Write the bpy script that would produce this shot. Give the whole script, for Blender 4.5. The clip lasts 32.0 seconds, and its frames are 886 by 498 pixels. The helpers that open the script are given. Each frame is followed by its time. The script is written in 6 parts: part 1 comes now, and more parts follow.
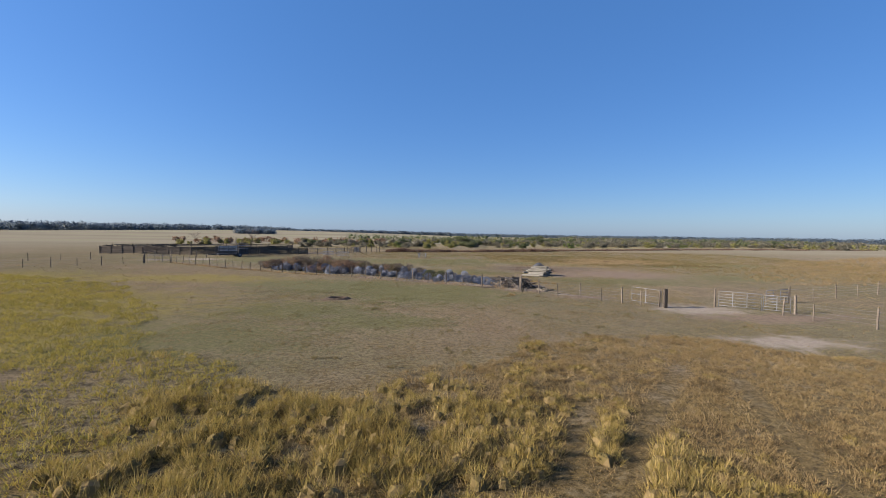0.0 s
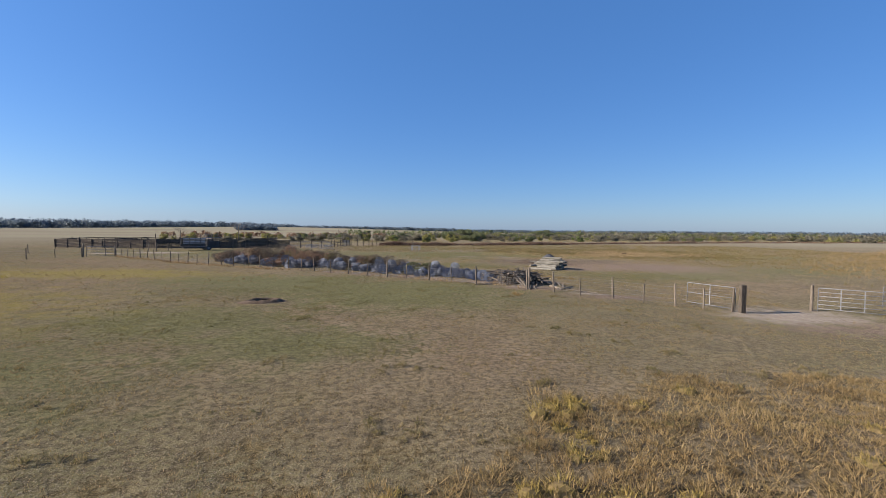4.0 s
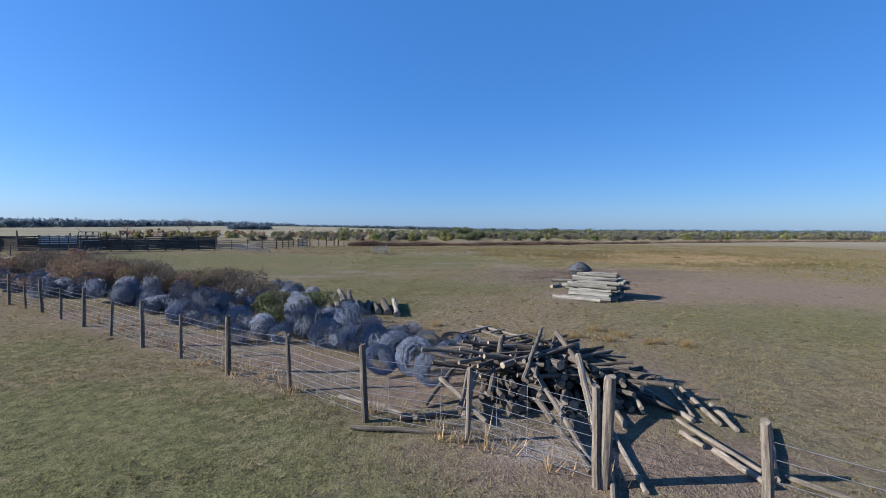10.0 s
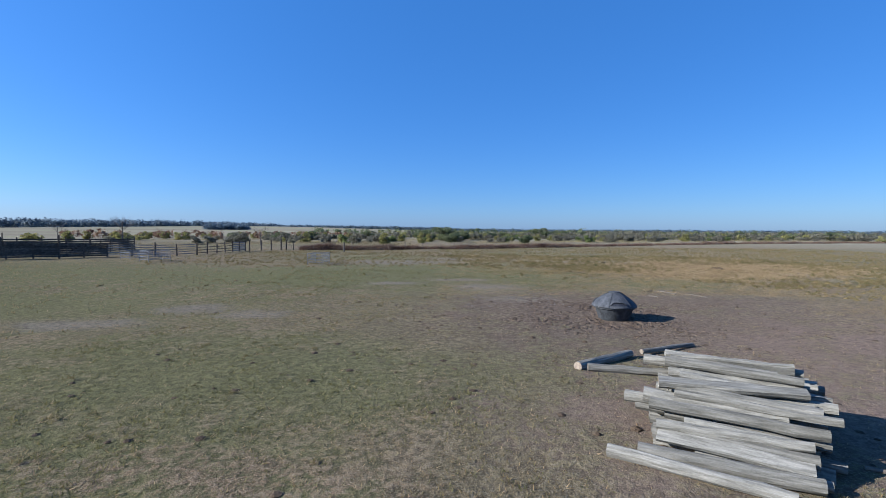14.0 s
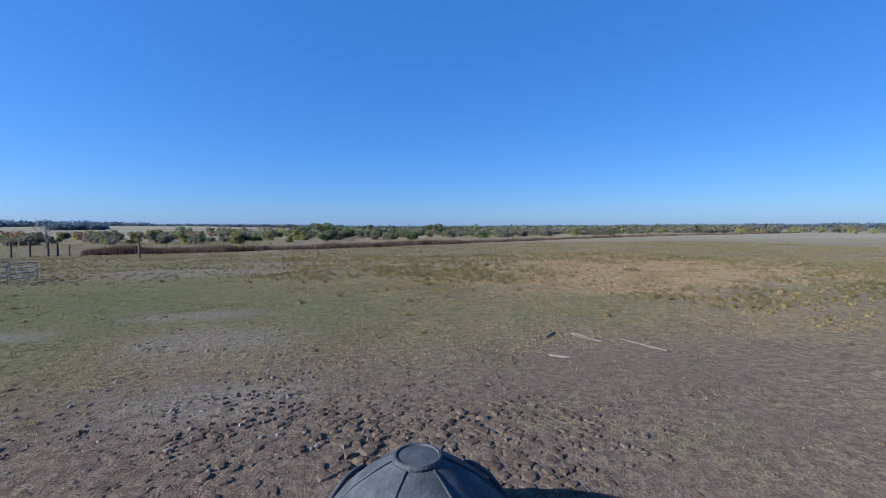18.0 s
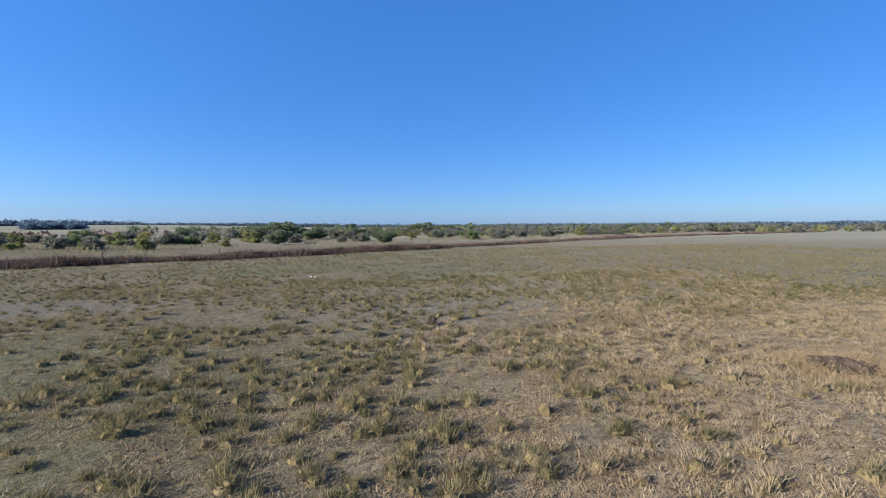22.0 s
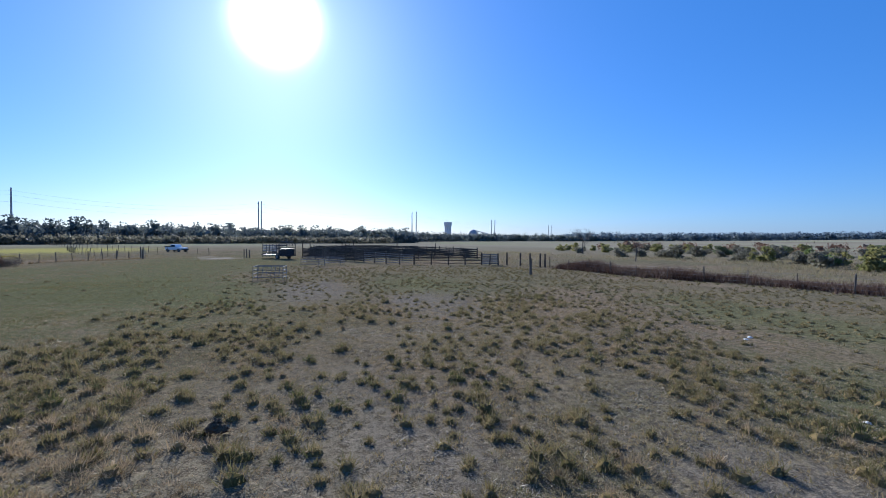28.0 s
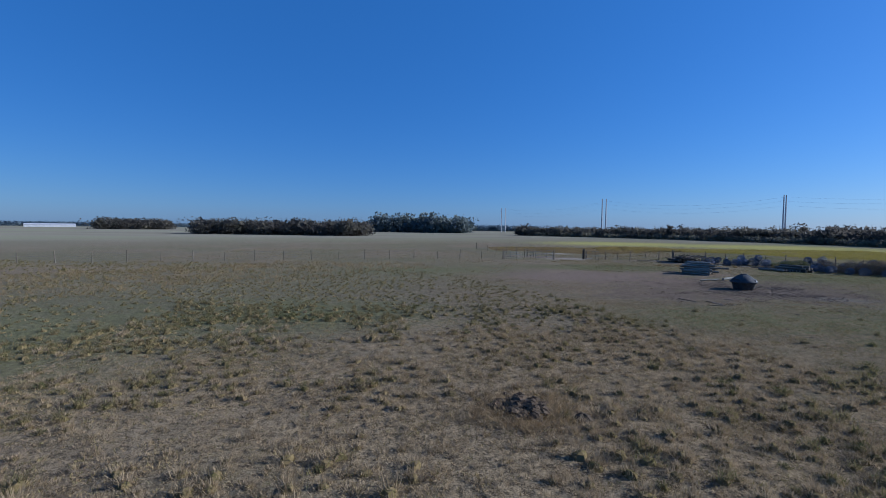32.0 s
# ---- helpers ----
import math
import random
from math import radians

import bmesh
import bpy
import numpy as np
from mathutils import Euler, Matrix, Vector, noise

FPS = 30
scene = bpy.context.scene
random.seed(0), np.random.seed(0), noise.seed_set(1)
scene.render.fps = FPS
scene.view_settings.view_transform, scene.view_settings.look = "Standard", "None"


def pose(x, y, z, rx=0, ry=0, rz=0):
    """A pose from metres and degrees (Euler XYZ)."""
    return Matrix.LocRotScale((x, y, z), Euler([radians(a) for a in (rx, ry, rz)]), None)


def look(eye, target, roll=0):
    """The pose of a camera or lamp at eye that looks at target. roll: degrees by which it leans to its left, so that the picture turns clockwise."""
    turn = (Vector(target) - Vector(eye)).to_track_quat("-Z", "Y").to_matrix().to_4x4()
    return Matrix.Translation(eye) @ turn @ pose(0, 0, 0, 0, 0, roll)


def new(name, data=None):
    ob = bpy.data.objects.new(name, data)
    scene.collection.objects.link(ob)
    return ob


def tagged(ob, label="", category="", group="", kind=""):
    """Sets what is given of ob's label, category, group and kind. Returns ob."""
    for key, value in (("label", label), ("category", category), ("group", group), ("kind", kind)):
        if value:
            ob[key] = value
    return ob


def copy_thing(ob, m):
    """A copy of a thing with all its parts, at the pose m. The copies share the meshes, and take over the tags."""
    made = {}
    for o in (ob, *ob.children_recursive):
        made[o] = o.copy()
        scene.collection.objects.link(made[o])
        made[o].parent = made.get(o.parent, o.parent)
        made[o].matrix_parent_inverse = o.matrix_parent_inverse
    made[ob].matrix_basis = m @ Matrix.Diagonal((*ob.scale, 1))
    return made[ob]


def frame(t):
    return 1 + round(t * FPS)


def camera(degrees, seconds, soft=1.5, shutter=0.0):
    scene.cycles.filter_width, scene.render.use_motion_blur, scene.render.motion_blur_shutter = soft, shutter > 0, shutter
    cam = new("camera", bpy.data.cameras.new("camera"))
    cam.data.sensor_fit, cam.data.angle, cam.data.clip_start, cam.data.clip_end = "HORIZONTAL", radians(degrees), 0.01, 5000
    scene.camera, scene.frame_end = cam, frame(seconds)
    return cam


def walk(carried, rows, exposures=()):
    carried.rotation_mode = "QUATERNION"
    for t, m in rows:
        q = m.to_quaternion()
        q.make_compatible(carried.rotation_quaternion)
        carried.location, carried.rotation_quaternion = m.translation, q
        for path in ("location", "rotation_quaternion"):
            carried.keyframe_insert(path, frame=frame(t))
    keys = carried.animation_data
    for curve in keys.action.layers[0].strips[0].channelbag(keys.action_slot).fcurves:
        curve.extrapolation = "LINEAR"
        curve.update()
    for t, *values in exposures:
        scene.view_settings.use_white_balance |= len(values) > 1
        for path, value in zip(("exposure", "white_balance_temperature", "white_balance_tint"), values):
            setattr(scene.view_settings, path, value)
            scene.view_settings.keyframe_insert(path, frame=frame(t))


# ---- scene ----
cam = camera(89.0, 32.0, soft=0.7)
PATH = [
    (0, (0.238, 5.149, 5.395), (0.285, 7.147, 5.331), 0.9),
    (0.5, (0.431, 6.09, 5.446), (0.47, 8.089, 5.377), 0.9),
    (1, (0.652, 7.222, 5.386), (0.688, 9.221, 5.318), 0.9),
    (1.5, (0.933, 8.466, 5.298), (0.964, 10.465, 5.226), 0.8),
    (2, (1.199, 10.034, 5.076), (1.229, 12.032, 4.999), 0.8),
    (2.5, (1.503, 11.819, 4.804), (1.531, 13.817, 4.725), 0.8),
    (3, (1.845, 13.446, 4.495), (1.872, 15.444, 4.418), 0.8),
    (3.5, (2.126, 15.059, 4.269), (2.152, 17.058, 4.189), 0.7),
    (5.5, (3.306, 22.129, 3.654), (3.322, 24.128, 3.576), 0.4),
    (6, (3.649, 24.124, 3.595), (3.665, 26.123, 3.515), 0.4),
    (6.5, (3.985, 26.205, 3.603), (4.003, 28.203, 3.52), 0.3),
    (7, (4.365, 28.449, 3.63), (4.38, 30.447, 3.543), 0.2),
    (7.5, (4.767, 30.975, 3.557), (4.78, 32.973, 3.471), 0.4),
    (8, (5.151, 33.371, 3.566), (5.161, 35.369, 3.481), 0.3),
    (8.5, (5.514, 35.514, 3.557), (5.523, 37.512, 3.476), 0.3),
    (9, (5.885, 37.814, 3.564), (5.896, 39.813, 3.48), 0.4),
    (9.5, (6.27, 40.21, 3.516), (6.277, 42.208, 3.433), 0.4),
    (10, (6.589, 42.359, 3.505), (6.596, 44.357, 3.422), 0.5),
    (10.5, (6.935, 44.257, 3.535), (6.94, 46.256, 3.455), 0.6),
    (11, (7.235, 45.95, 3.532), (7.24, 47.949, 3.456), 0.5),
    (11.5, (7.738, 48.339, 3.537), (7.742, 50.337, 3.459), 0.1),
    (12, (8.126, 50.479, 3.533), (8.129, 52.478, 3.454), 0.2),
    (12.5, (8.455, 52.498, 3.574), (8.457, 54.497, 3.494), 0.3),
    (13, (8.755, 54.478, 3.613), (8.758, 56.477, 3.532), 0.4),
    (13.5, (9.101, 56.565, 3.625), (9.103, 58.563, 3.543), 0.4),
    (14, (9.502, 58.65, 3.643), (9.564, 60.648, 3.561), 0.5),
    (14.5, (9.991, 60.553, 3.679), (10.172, 62.544, 3.596), 0.3),
    (15, (10.731, 62.728, 3.563), (11.085, 64.694, 3.482), 0.1),
    (15.5, (11.56, 64.5, 3.54), (12.03, 66.444, 3.455), 0.1),
    (17.5, (15.629, 71.205, 3.254), (16.110, 73.144, 3.159), -0.1),
    (18, (16.734, 73.646, 3.223), (17.217, 75.585, 3.130), -0.2),
    (18.5, (17.841, 76.008, 3.230), (18.324, 77.947, 3.134), -0.3),
    (19, (18.931, 78.377, 3.192), (19.416, 80.315, 3.097), -0.3),
    (19.5, (20.014, 80.844, 3.216), (20.501, 82.782, 3.124), -0.2),
    (20, (21.147, 83.407, 3.274), (21.633, 85.345, 3.180), -0.3),
    (20.5, (22.357, 86.064, 3.346), (22.842, 88.002, 3.247), -0.3),
    (21, (23.635, 88.780, 3.423), (24.120, 90.718, 3.320), -0.3),
    (21.5, (24.822, 91.393, 3.490), (25.309, 93.330, 3.385), -0.4),
    (22, (25.939, 93.880, 3.487), (26.426, 95.817, 3.387), -0.3),
    (22.5, (27.260, 96.671, 3.448), (27.747, 98.609, 3.350), -0.4),
    (23, (28.478, 99.260, 3.467), (28.963, 101.198, 3.370), -0.3),
    (23.5, (29.601, 101.578, 3.514), (30.080, 103.517, 3.423), -0.2),
    (24, (30.632, 103.829, 3.484), (31.108, 105.769, 3.397), -0.2),
    (24.5, (31.603, 105.698, 3.526), (32.072, 107.640, 3.442), -0.2),
    (26.5, (37.759, 111.404, 3.683), (36.534, 112.984, 3.62), -0.2),
    (27, (38.049, 111.632, 3.684), (36.502, 112.898, 3.624), -0.1),
    (27.5, (38.412, 111.742, 3.707), (36.614, 112.616, 3.654), 0.4),
    (28, (38.527, 111.894, 3.646), (36.576, 112.334, 3.599), 0.4),
    (28.5, (38.727, 111.919, 3.773), (36.728, 111.896, 3.722), 0.6),
    (29, (38.977, 111.929, 3.903), (37.033, 111.46, 3.848), 0.8),
    (29.5, (39.395, 111.855, 4.006), (37.597, 110.981, 3.947), 0.8),
    (30, (39.388, 111.965, 4.1), (37.83, 110.713, 4.028), 0.8),
    (30.5, (39.52, 112.034, 4.175), (38.287, 110.461, 4.094), 1.1),
    (31, (39.545, 112.176, 4.206), (38.709, 110.361, 4.121), 0.9),
    (31.5, (39.549, 112.344, 4.243), (39.152, 110.386, 4.155), 0.8),
    (32, (39.506, 112.555, 4.321), (39.559, 110.558, 4.229), 0.6),
]
EXPOSURES = [(0, 1.06, 7100, 17), (6, 1.07, 7100, 16), (9, 1.06, 6050, 13), (12, 1.06, 6150, 14), (14, 1.04, 5750, 12), (18, 0.99, 5600, 13), (21, 1.09, 5500, 11), (23, 1.14, 6500, 15), (24.5, 1.19, 6700, 15), (27, 1.14, 5650, 13), (28, 0.8, 5550, 13), (29, 0.6, 5450, 12), (30.5, 0.38, 5250, 12), (32, 0.36, 5250, 12)]
walk(cam, [(t, look(eye, target, roll)) for t, eye, target, roll in PATH], EXPOSURES)

# ---- world and sun ----
SUN_AZ = 97.5    # degrees to the left of +y
SUN_EL = 24.0
world = bpy.data.worlds.new("sky")
scene.world = world
world.use_nodes = True
wn = world.node_tree
sky = wn.nodes.new("ShaderNodeTexSky")
sky.sky_type = "NISHITA"
sky.sun_disc = False
sky.sun_elevation = radians(SUN_EL)
sky.sun_rotation = radians(-SUN_AZ)
sky.air_density, sky.dust_density, sky.ozone_density = 1.0, 0.45, 5.0
rich = wn.nodes.new("ShaderNodeHueSaturation")
rich.inputs["Hue"].default_value, rich.inputs["Saturation"].default_value = 0.504, 1.16
wn.links.new(sky.outputs[0], rich.inputs["Color"])
cool = wn.nodes.new("ShaderNodeMix")
cool.data_type, cool.blend_type = "RGBA", "MULTIPLY"
cool.inputs[0].default_value, cool.inputs[7].default_value = 1.0, (0.9, 0.985, 1.09, 1)
wn.links.new(rich.outputs[0], cool.inputs[6])
haze = wn.nodes.new("ShaderNodeMix")
haze.data_type = "RGBA"
haze.inputs[0].default_value, haze.inputs[7].default_value = 0.38, (0.66, 2.38, 6.1, 1)
wn.links.new(cool.outputs[2], haze.inputs[6])
sun_dir = Vector((-math.sin(radians(SUN_AZ)) * math.cos(radians(SUN_EL)), math.cos(radians(SUN_AZ)) * math.cos(radians(SUN_EL)), math.sin(radians(SUN_EL))))
# the sky brightens towards the sun and glows round its disc
way = wn.nodes.new("ShaderNodeTexCoord")
toward = wn.nodes.new("ShaderNodeVectorMath")
toward.operation = "DOT_PRODUCT"
toward.inputs[1].default_value = sun_dir
wn.links.new(way.outputs["Generated"], toward.inputs[0])


def sky_math(op, a, b):
    m = wn.nodes.new("ShaderNodeMath")
    m.operation = op
    for sock, v in zip(m.inputs, (a, b)):
        if isinstance(v, (float, int)):
            sock.default_value = v
        else:
            wn.links.new(v, sock)
    return m.outputs[0]


facing = toward.outputs["Value"]
ahead = sky_math("MAXIMUM", facing, 0.0)
slant = sky_math("ADD", sky_math("MULTIPLY", facing, 0.13), 0.98)
glow = sky_math("ADD", sky_math("MULTIPLY", sky_math("POWER", ahead, 1000.0), 110.0), sky_math("ADD", sky_math("MULTIPLY", sky_math("POWER", ahead, 80.0), 0.7), sky_math("MULTIPLY", sky_math("POWER", ahead, 12.0), 0.15)))
lean = wn.nodes.new("ShaderNodeVectorMath")
lean.operation = "SCALE"
wn.links.new(haze.outputs[2], lean.inputs[0])
wn.links.new(slant, lean.inputs["Scale"])
aura = wn.nodes.new("ShaderNodeVectorMath")
aura.operation = "MULTIPLY_ADD"
aura.inputs[1].default_value = (1.0, 0.98, 0.95)
wn.links.new(glow, aura.inputs[0])
wn.links.new(lean.outputs[0], aura.inputs[2])
wn.links.new(aura.outputs[0], wn.nodes["Background"].inputs["Color"])
wn.nodes["Background"].inputs["Strength"].default_value = 0.068
sun_data = bpy.data.lights.new("sun", "SUN")
sun_data.energy, sun_data.angle, sun_data.color = 5.0, radians(0.53), (1.0, 0.93, 0.82)
sun = new("sun", sun_data)
sun.matrix_world = look(sun_dir * 200, (0, 0, 0))

# ---- materials ----


def nodes_of(name):
    m = bpy.data.materials.new(name)
    m.use_nodes = True
    nt = m.node_tree
    return m, nt, nt.nodes["Principled BSDF"]


def add(nt, kind, **values):
    n = nt.nodes.new(kind)
    for k, v in values.items():
        if k in n.inputs.keys():
            n.inputs[k].default_value = v
    return n


def ramp(nt, fac, stops):
    r = nt.nodes.new("ShaderNodeValToRGB")
    e = r.color_ramp.elements
    while len(e) < len(stops):
        e.new(0.5)
    for k, (p, c) in zip(e, stops):
        k.position, k.color = p, (*c, 1)
    nt.links.new(fac, r.inputs[0])
    return r.outputs[0]


def blend(nt, fac, a, b, mode="MIX"):
    m = nt.nodes.new("ShaderNodeMix")
    m.data_type, m.blend_type = "RGBA", mode
    for sock, v in ((m.inputs[0], fac), (m.inputs[6], a), (m.inputs[7], b)):
        if isinstance(v, (float, int)):
            sock.default_value = v
        elif isinstance(v, tuple):
            sock.default_value = (*v, 1)
        else:
            nt.links.new(v, sock)
    return m.outputs[2]


def calc(nt, op, a, b=0.0):
    m = nt.nodes.new("ShaderNodeMath")
    m.operation = op
    for sock, v in zip(m.inputs, (a, b)):
        if isinstance(v, (float, int)):
            sock.default_value = v
        else:
            nt.links.new(v, sock)
    return m.outputs[0]


def fuzz(nt, where, scale, detail=4.0, rough=0.6):
    n = add(nt, "ShaderNodeTexNoise", Scale=scale, Detail=detail, Roughness=rough)
    nt.links.new(where, n.inputs["Vector"])
    return n.outputs["Fac"]


def surface(name, dark, mid, light, scale=6.0, rough=0.85, metal=0.0, bump=0.3, stretch=(1, 1, 1), per_object=0.0, fine=40.0):
    """A weathered surface: two scales of noise in the colour, fine relief."""
    m, nt, p = nodes_of(name)
    tc = nt.nodes.new("ShaderNodeTexCoord")
    mp = nt.nodes.new("ShaderNodeMapping")
    mp.inputs["Scale"].default_value = stretch
    nt.links.new(tc.outputs["Object"], mp.inputs["Vector"])
    oi = nt.nodes.new("ShaderNodeObjectInfo")
    shift = nt.nodes.new("ShaderNodeVectorMath")
    shift.operation = "MULTIPLY_ADD"
    shift.inputs[1].default_value = (9, 7, 5)
    nt.links.new(oi.outputs["Random"], shift.inputs[0])
    nt.links.new(mp.outputs[0], shift.inputs[2])
    big = fuzz(nt, shift.outputs[0], scale)
    small = fuzz(nt, shift.outputs[0], fine, 3)
    mixv = calc(nt, "ADD", calc(nt, "MULTIPLY", big, 0.65), calc(nt, "MULTIPLY", small, 0.35))
    col = ramp(nt, mixv, [(0.32, dark), (0.5, mid), (0.68, light)])
    if per_object:
        v = calc(nt, "ADD", calc(nt, "MULTIPLY", oi.outputs["Random"], per_object), 1 - per_object / 2)
        hsv = nt.nodes.new("ShaderNodeHueSaturation")
        nt.links.new(col, hsv.inputs["Color"])
        nt.links.new(v, hsv.inputs["Value"])
        col = hsv.outputs[0]
    nt.links.new(col, p.inputs["Base Color"])
    p.inputs["Roughness"].default_value, p.inputs["Metallic"].default_value = rough, metal
    p.inputs["Specular IOR Level"].default_value = 0.5 if rough < 0.6 else 0.12
    b = add(nt, "ShaderNodeBump", Strength=bump, Distance=0.02)
    nt.links.new(mixv, b.inputs["Height"])
    nt.links.new(b.outputs[0], p.inputs["Normal"])
    return m


def foliage(name, tones, patch=0.25, soft=0.34, shine=0.05):
    """Leaves and blades: each island its own tone, drifting over the ground in patches, with light coming through."""
    m, nt, p = nodes_of(name)
    geo = nt.nodes.new("ShaderNodeNewGeometry")
    drift = fuzz(nt, geo.outputs["Position"], patch, 3)
    clump = fuzz(nt, geo.outputs["Position"], 2.2, 2)
    f = calc(nt, "ADD", calc(nt, "MULTIPLY", geo.outputs["Random Per Island"], 0.42), calc(nt, "MULTIPLY", calc(nt, "SUBTRACT", drift, 0.5), 1.6))
    f = calc(nt, "ADD", f, calc(nt, "ADD", calc(nt, "MULTIPLY", calc(nt, "SUBTRACT", clump, 0.5), 0.9), 0.28))
    n = len(tones)
    col = ramp(nt, f, [(0.08 + 0.84 * k / (n - 1), c) for k, c in enumerate(tones)])
    nt.links.new(col, p.inputs["Base Color"])
    p.inputs["Roughness"].default_value = 0.5
    p.inputs["Specular IOR Level"].default_value = shine
    tr = nt.nodes.new("ShaderNodeBsdfTranslucent")
    nt.links.new(col, tr.inputs["Color"])
    mx = nt.nodes.new("ShaderNodeMixShader")
    mx.inputs[0].default_value = soft
    nt.links.new(p.outputs[0], mx.inputs[1])
    nt.links.new(tr.outputs[0], mx.inputs[2])
    nt.links.new(mx.outputs[0], nt.nodes["Material Output"].inputs["Surface"])
    return m


M_POST = surface("weathered post wood", (0.055, 0.046, 0.037), (0.13, 0.11, 0.088), (0.22, 0.192, 0.157), 7, stretch=(3, 3, 0.5), per_object=0.6)
M_GREY = surface("silvered timber", (0.055, 0.046, 0.036), (0.155, 0.134, 0.108), (0.28, 0.245, 0.2), 5, stretch=(4, 4, 0.45), per_object=0.6, bump=0.5)
M_SILVER = surface("pale silvered poles", (0.075, 0.072, 0.06), (0.18, 0.173, 0.146), (0.30, 0.288, 0.25), 4, stretch=(5, 5, 0.5), per_object=0.55, bump=0.6)
M_DARKWOOD = surface("dark rotting timber", (0.028, 0.024, 0.02), (0.075, 0.064, 0.052), (0.16, 0.14, 0.115), 6, stretch=(4, 4, 0.5), per_object=0.5, bump=0.5)
M_END = surface("sawn end grain", (0.13, 0.105, 0.08), (0.23, 0.19, 0.145), (0.33, 0.28, 0.22), 14, per_object=0.6, bump=0.3)
M_RAIL = surface("dark corral boards", (0.03, 0.026, 0.022), (0.075, 0.063, 0.052), (0.14, 0.12, 0.10), 4, per_object=0.5)
M_PALERAIL = surface("pale corral boards", (0.12, 0.112, 0.105), (0.23, 0.215, 0.2), (0.34, 0.325, 0.305), 4, per_object=0.4)
M_WIRE = surface("galvanised wire", (0.06, 0.073, 0.10), (0.12, 0.143, 0.19), (0.215, 0.245, 0.30), 12, rough=0.65, metal=0.2, bump=0.05, per_object=0.5)
M_STRAND = surface("bright fence strand", (0.17, 0.175, 0.185), (0.25, 0.255, 0.265), (0.34, 0.345, 0.355), 12, rough=0.5, metal=0.3, bump=0.0)
M_STEEL = surface("galvanised gate pipe", (0.10, 0.108, 0.118), (0.18, 0.19, 0.20), (0.28, 0.29, 0.30), 9, rough=0.72, metal=0.15, bump=0.05)
M_RUBBER = surface("dusty black rubber", (0.025, 0.027, 0.03), (0.05, 0.055, 0.06), (0.10, 0.105, 0.11), 5, rough=0.7, bump=0.15)
M_DUSTY = surface("dust coated rubber", (0.032, 0.035, 0.04), (0.06, 0.065, 0.072), (0.105, 0.111, 0.12), 4, rough=0.7, bump=0.15)
M_BLACK = surface("dark painted steel", (0.012, 0.013, 0.016), (0.03, 0.032, 0.038), (0.07, 0.07, 0.075), 6, rough=0.5, metal=0.3, bump=0.1)
M_WHITE = surface("dull white plastic", (0.5, 0.5, 0.48), (0.68, 0.68, 0.66), (0.8, 0.8, 0.78), 10, rough=0.6, bump=0.1)
M_CONCRETE = surface("pale grey concrete", (0.3, 0.31, 0.33), (0.38, 0.39, 0.41), (0.46, 0.47, 0.49), 0.3, rough=0.8, bump=0.1)
M_DUNG = surface("dried dung and dark earth", (0.03, 0.021, 0.013), (0.075, 0.053, 0.034), (0.13, 0.097, 0.063), 9, bump=0.8)
M_MUD = surface("churned mud", (0.04, 0.028, 0.02), (0.085, 0.062, 0.044), (0.14, 0.106, 0.078), 3, bump=0.6)
M_ASH = surface("grey dry earth", (0.08, 0.068, 0.055), (0.15, 0.13, 0.108), (0.22, 0.195, 0.165), 3, bump=0.6)
M_BARK = surface("grey bark", (0.05, 0.045, 0.04), (0.12, 0.105, 0.09), (0.2, 0.18, 0.16), 8, stretch=(3, 3, 1), bump=0.6)
M_TWIG = surface("bare grey twigs", (0.09, 0.075, 0.065), (0.17, 0.145, 0.125), (0.25, 0.21, 0.19), 8, bump=0.3)
M_PAINT = surface("white vehicle paint", (0.6, 0.62, 0.65), (0.7, 0.72, 0.75), (0.78, 0.79, 0.8), 3, rough=0.3, bump=0.02)
M_GLASS = surface("dark window glass", (0.01, 0.012, 0.015), (0.015, 0.018, 0.02), (0.02, 0.022, 0.025), 3, rough=0.08, bump=0.0)

G_TALL = foliage("tall golden grass", [(0.08, 0.062, 0.022), (0.23, 0.17, 0.05), (0.36, 0.268, 0.088), (0.20, 0.165, 0.045), (0.46, 0.345, 0.14), (0.28, 0.195, 0.065)], 0.5)
G_TAN = foliage("tan dry grass", [(0.10, 0.072, 0.032), (0.22, 0.155, 0.072), (0.33, 0.24, 0.12), (0.18, 0.135, 0.055), (0.42, 0.32, 0.18)], 0.4)
G_LEFT = foliage("golden sedge", [(0.12, 0.115, 0.034), (0.25, 0.215, 0.05), (0.34, 0.265, 0.065), (0.20, 0.19, 0.045), (0.34, 0.235, 0.08)], 0.15, 0.35)
G_SHORT = foliage("grazed pasture grass", [(0.12, 0.12, 0.042), (0.22, 0.165, 0.075), (0.28, 0.20, 0.108), (0.18, 0.155, 0.06), (0.34, 0.262, 0.165)], 0.12)
G_TUSS = foliage("coarse tussock grass", [(0.062, 0.072, 0.027), (0.115, 0.113, 0.044), (0.185, 0.146, 0.068), (0.245, 0.195, 0.104), (0.13, 0.124, 0.047), (0.18, 0.124, 0.061)], 0.2, 0.4)
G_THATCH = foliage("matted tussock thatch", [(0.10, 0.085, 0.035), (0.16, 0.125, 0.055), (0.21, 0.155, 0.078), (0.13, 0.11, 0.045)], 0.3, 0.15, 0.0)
G_MIXED = foliage("faded pasture tufts", [(0.15, 0.135, 0.05), (0.26, 0.195, 0.09), (0.37, 0.275, 0.15), (0.21, 0.18, 0.07), (0.31, 0.215, 0.11)], 0.25, 0.3)
G_BUN = foliage("sun bleached tussocks", [(0.16, 0.12, 0.065), (0.27, 0.20, 0.115), (0.40, 0.305, 0.185), (0.23, 0.17, 0.09)], 0.3, 0.3)
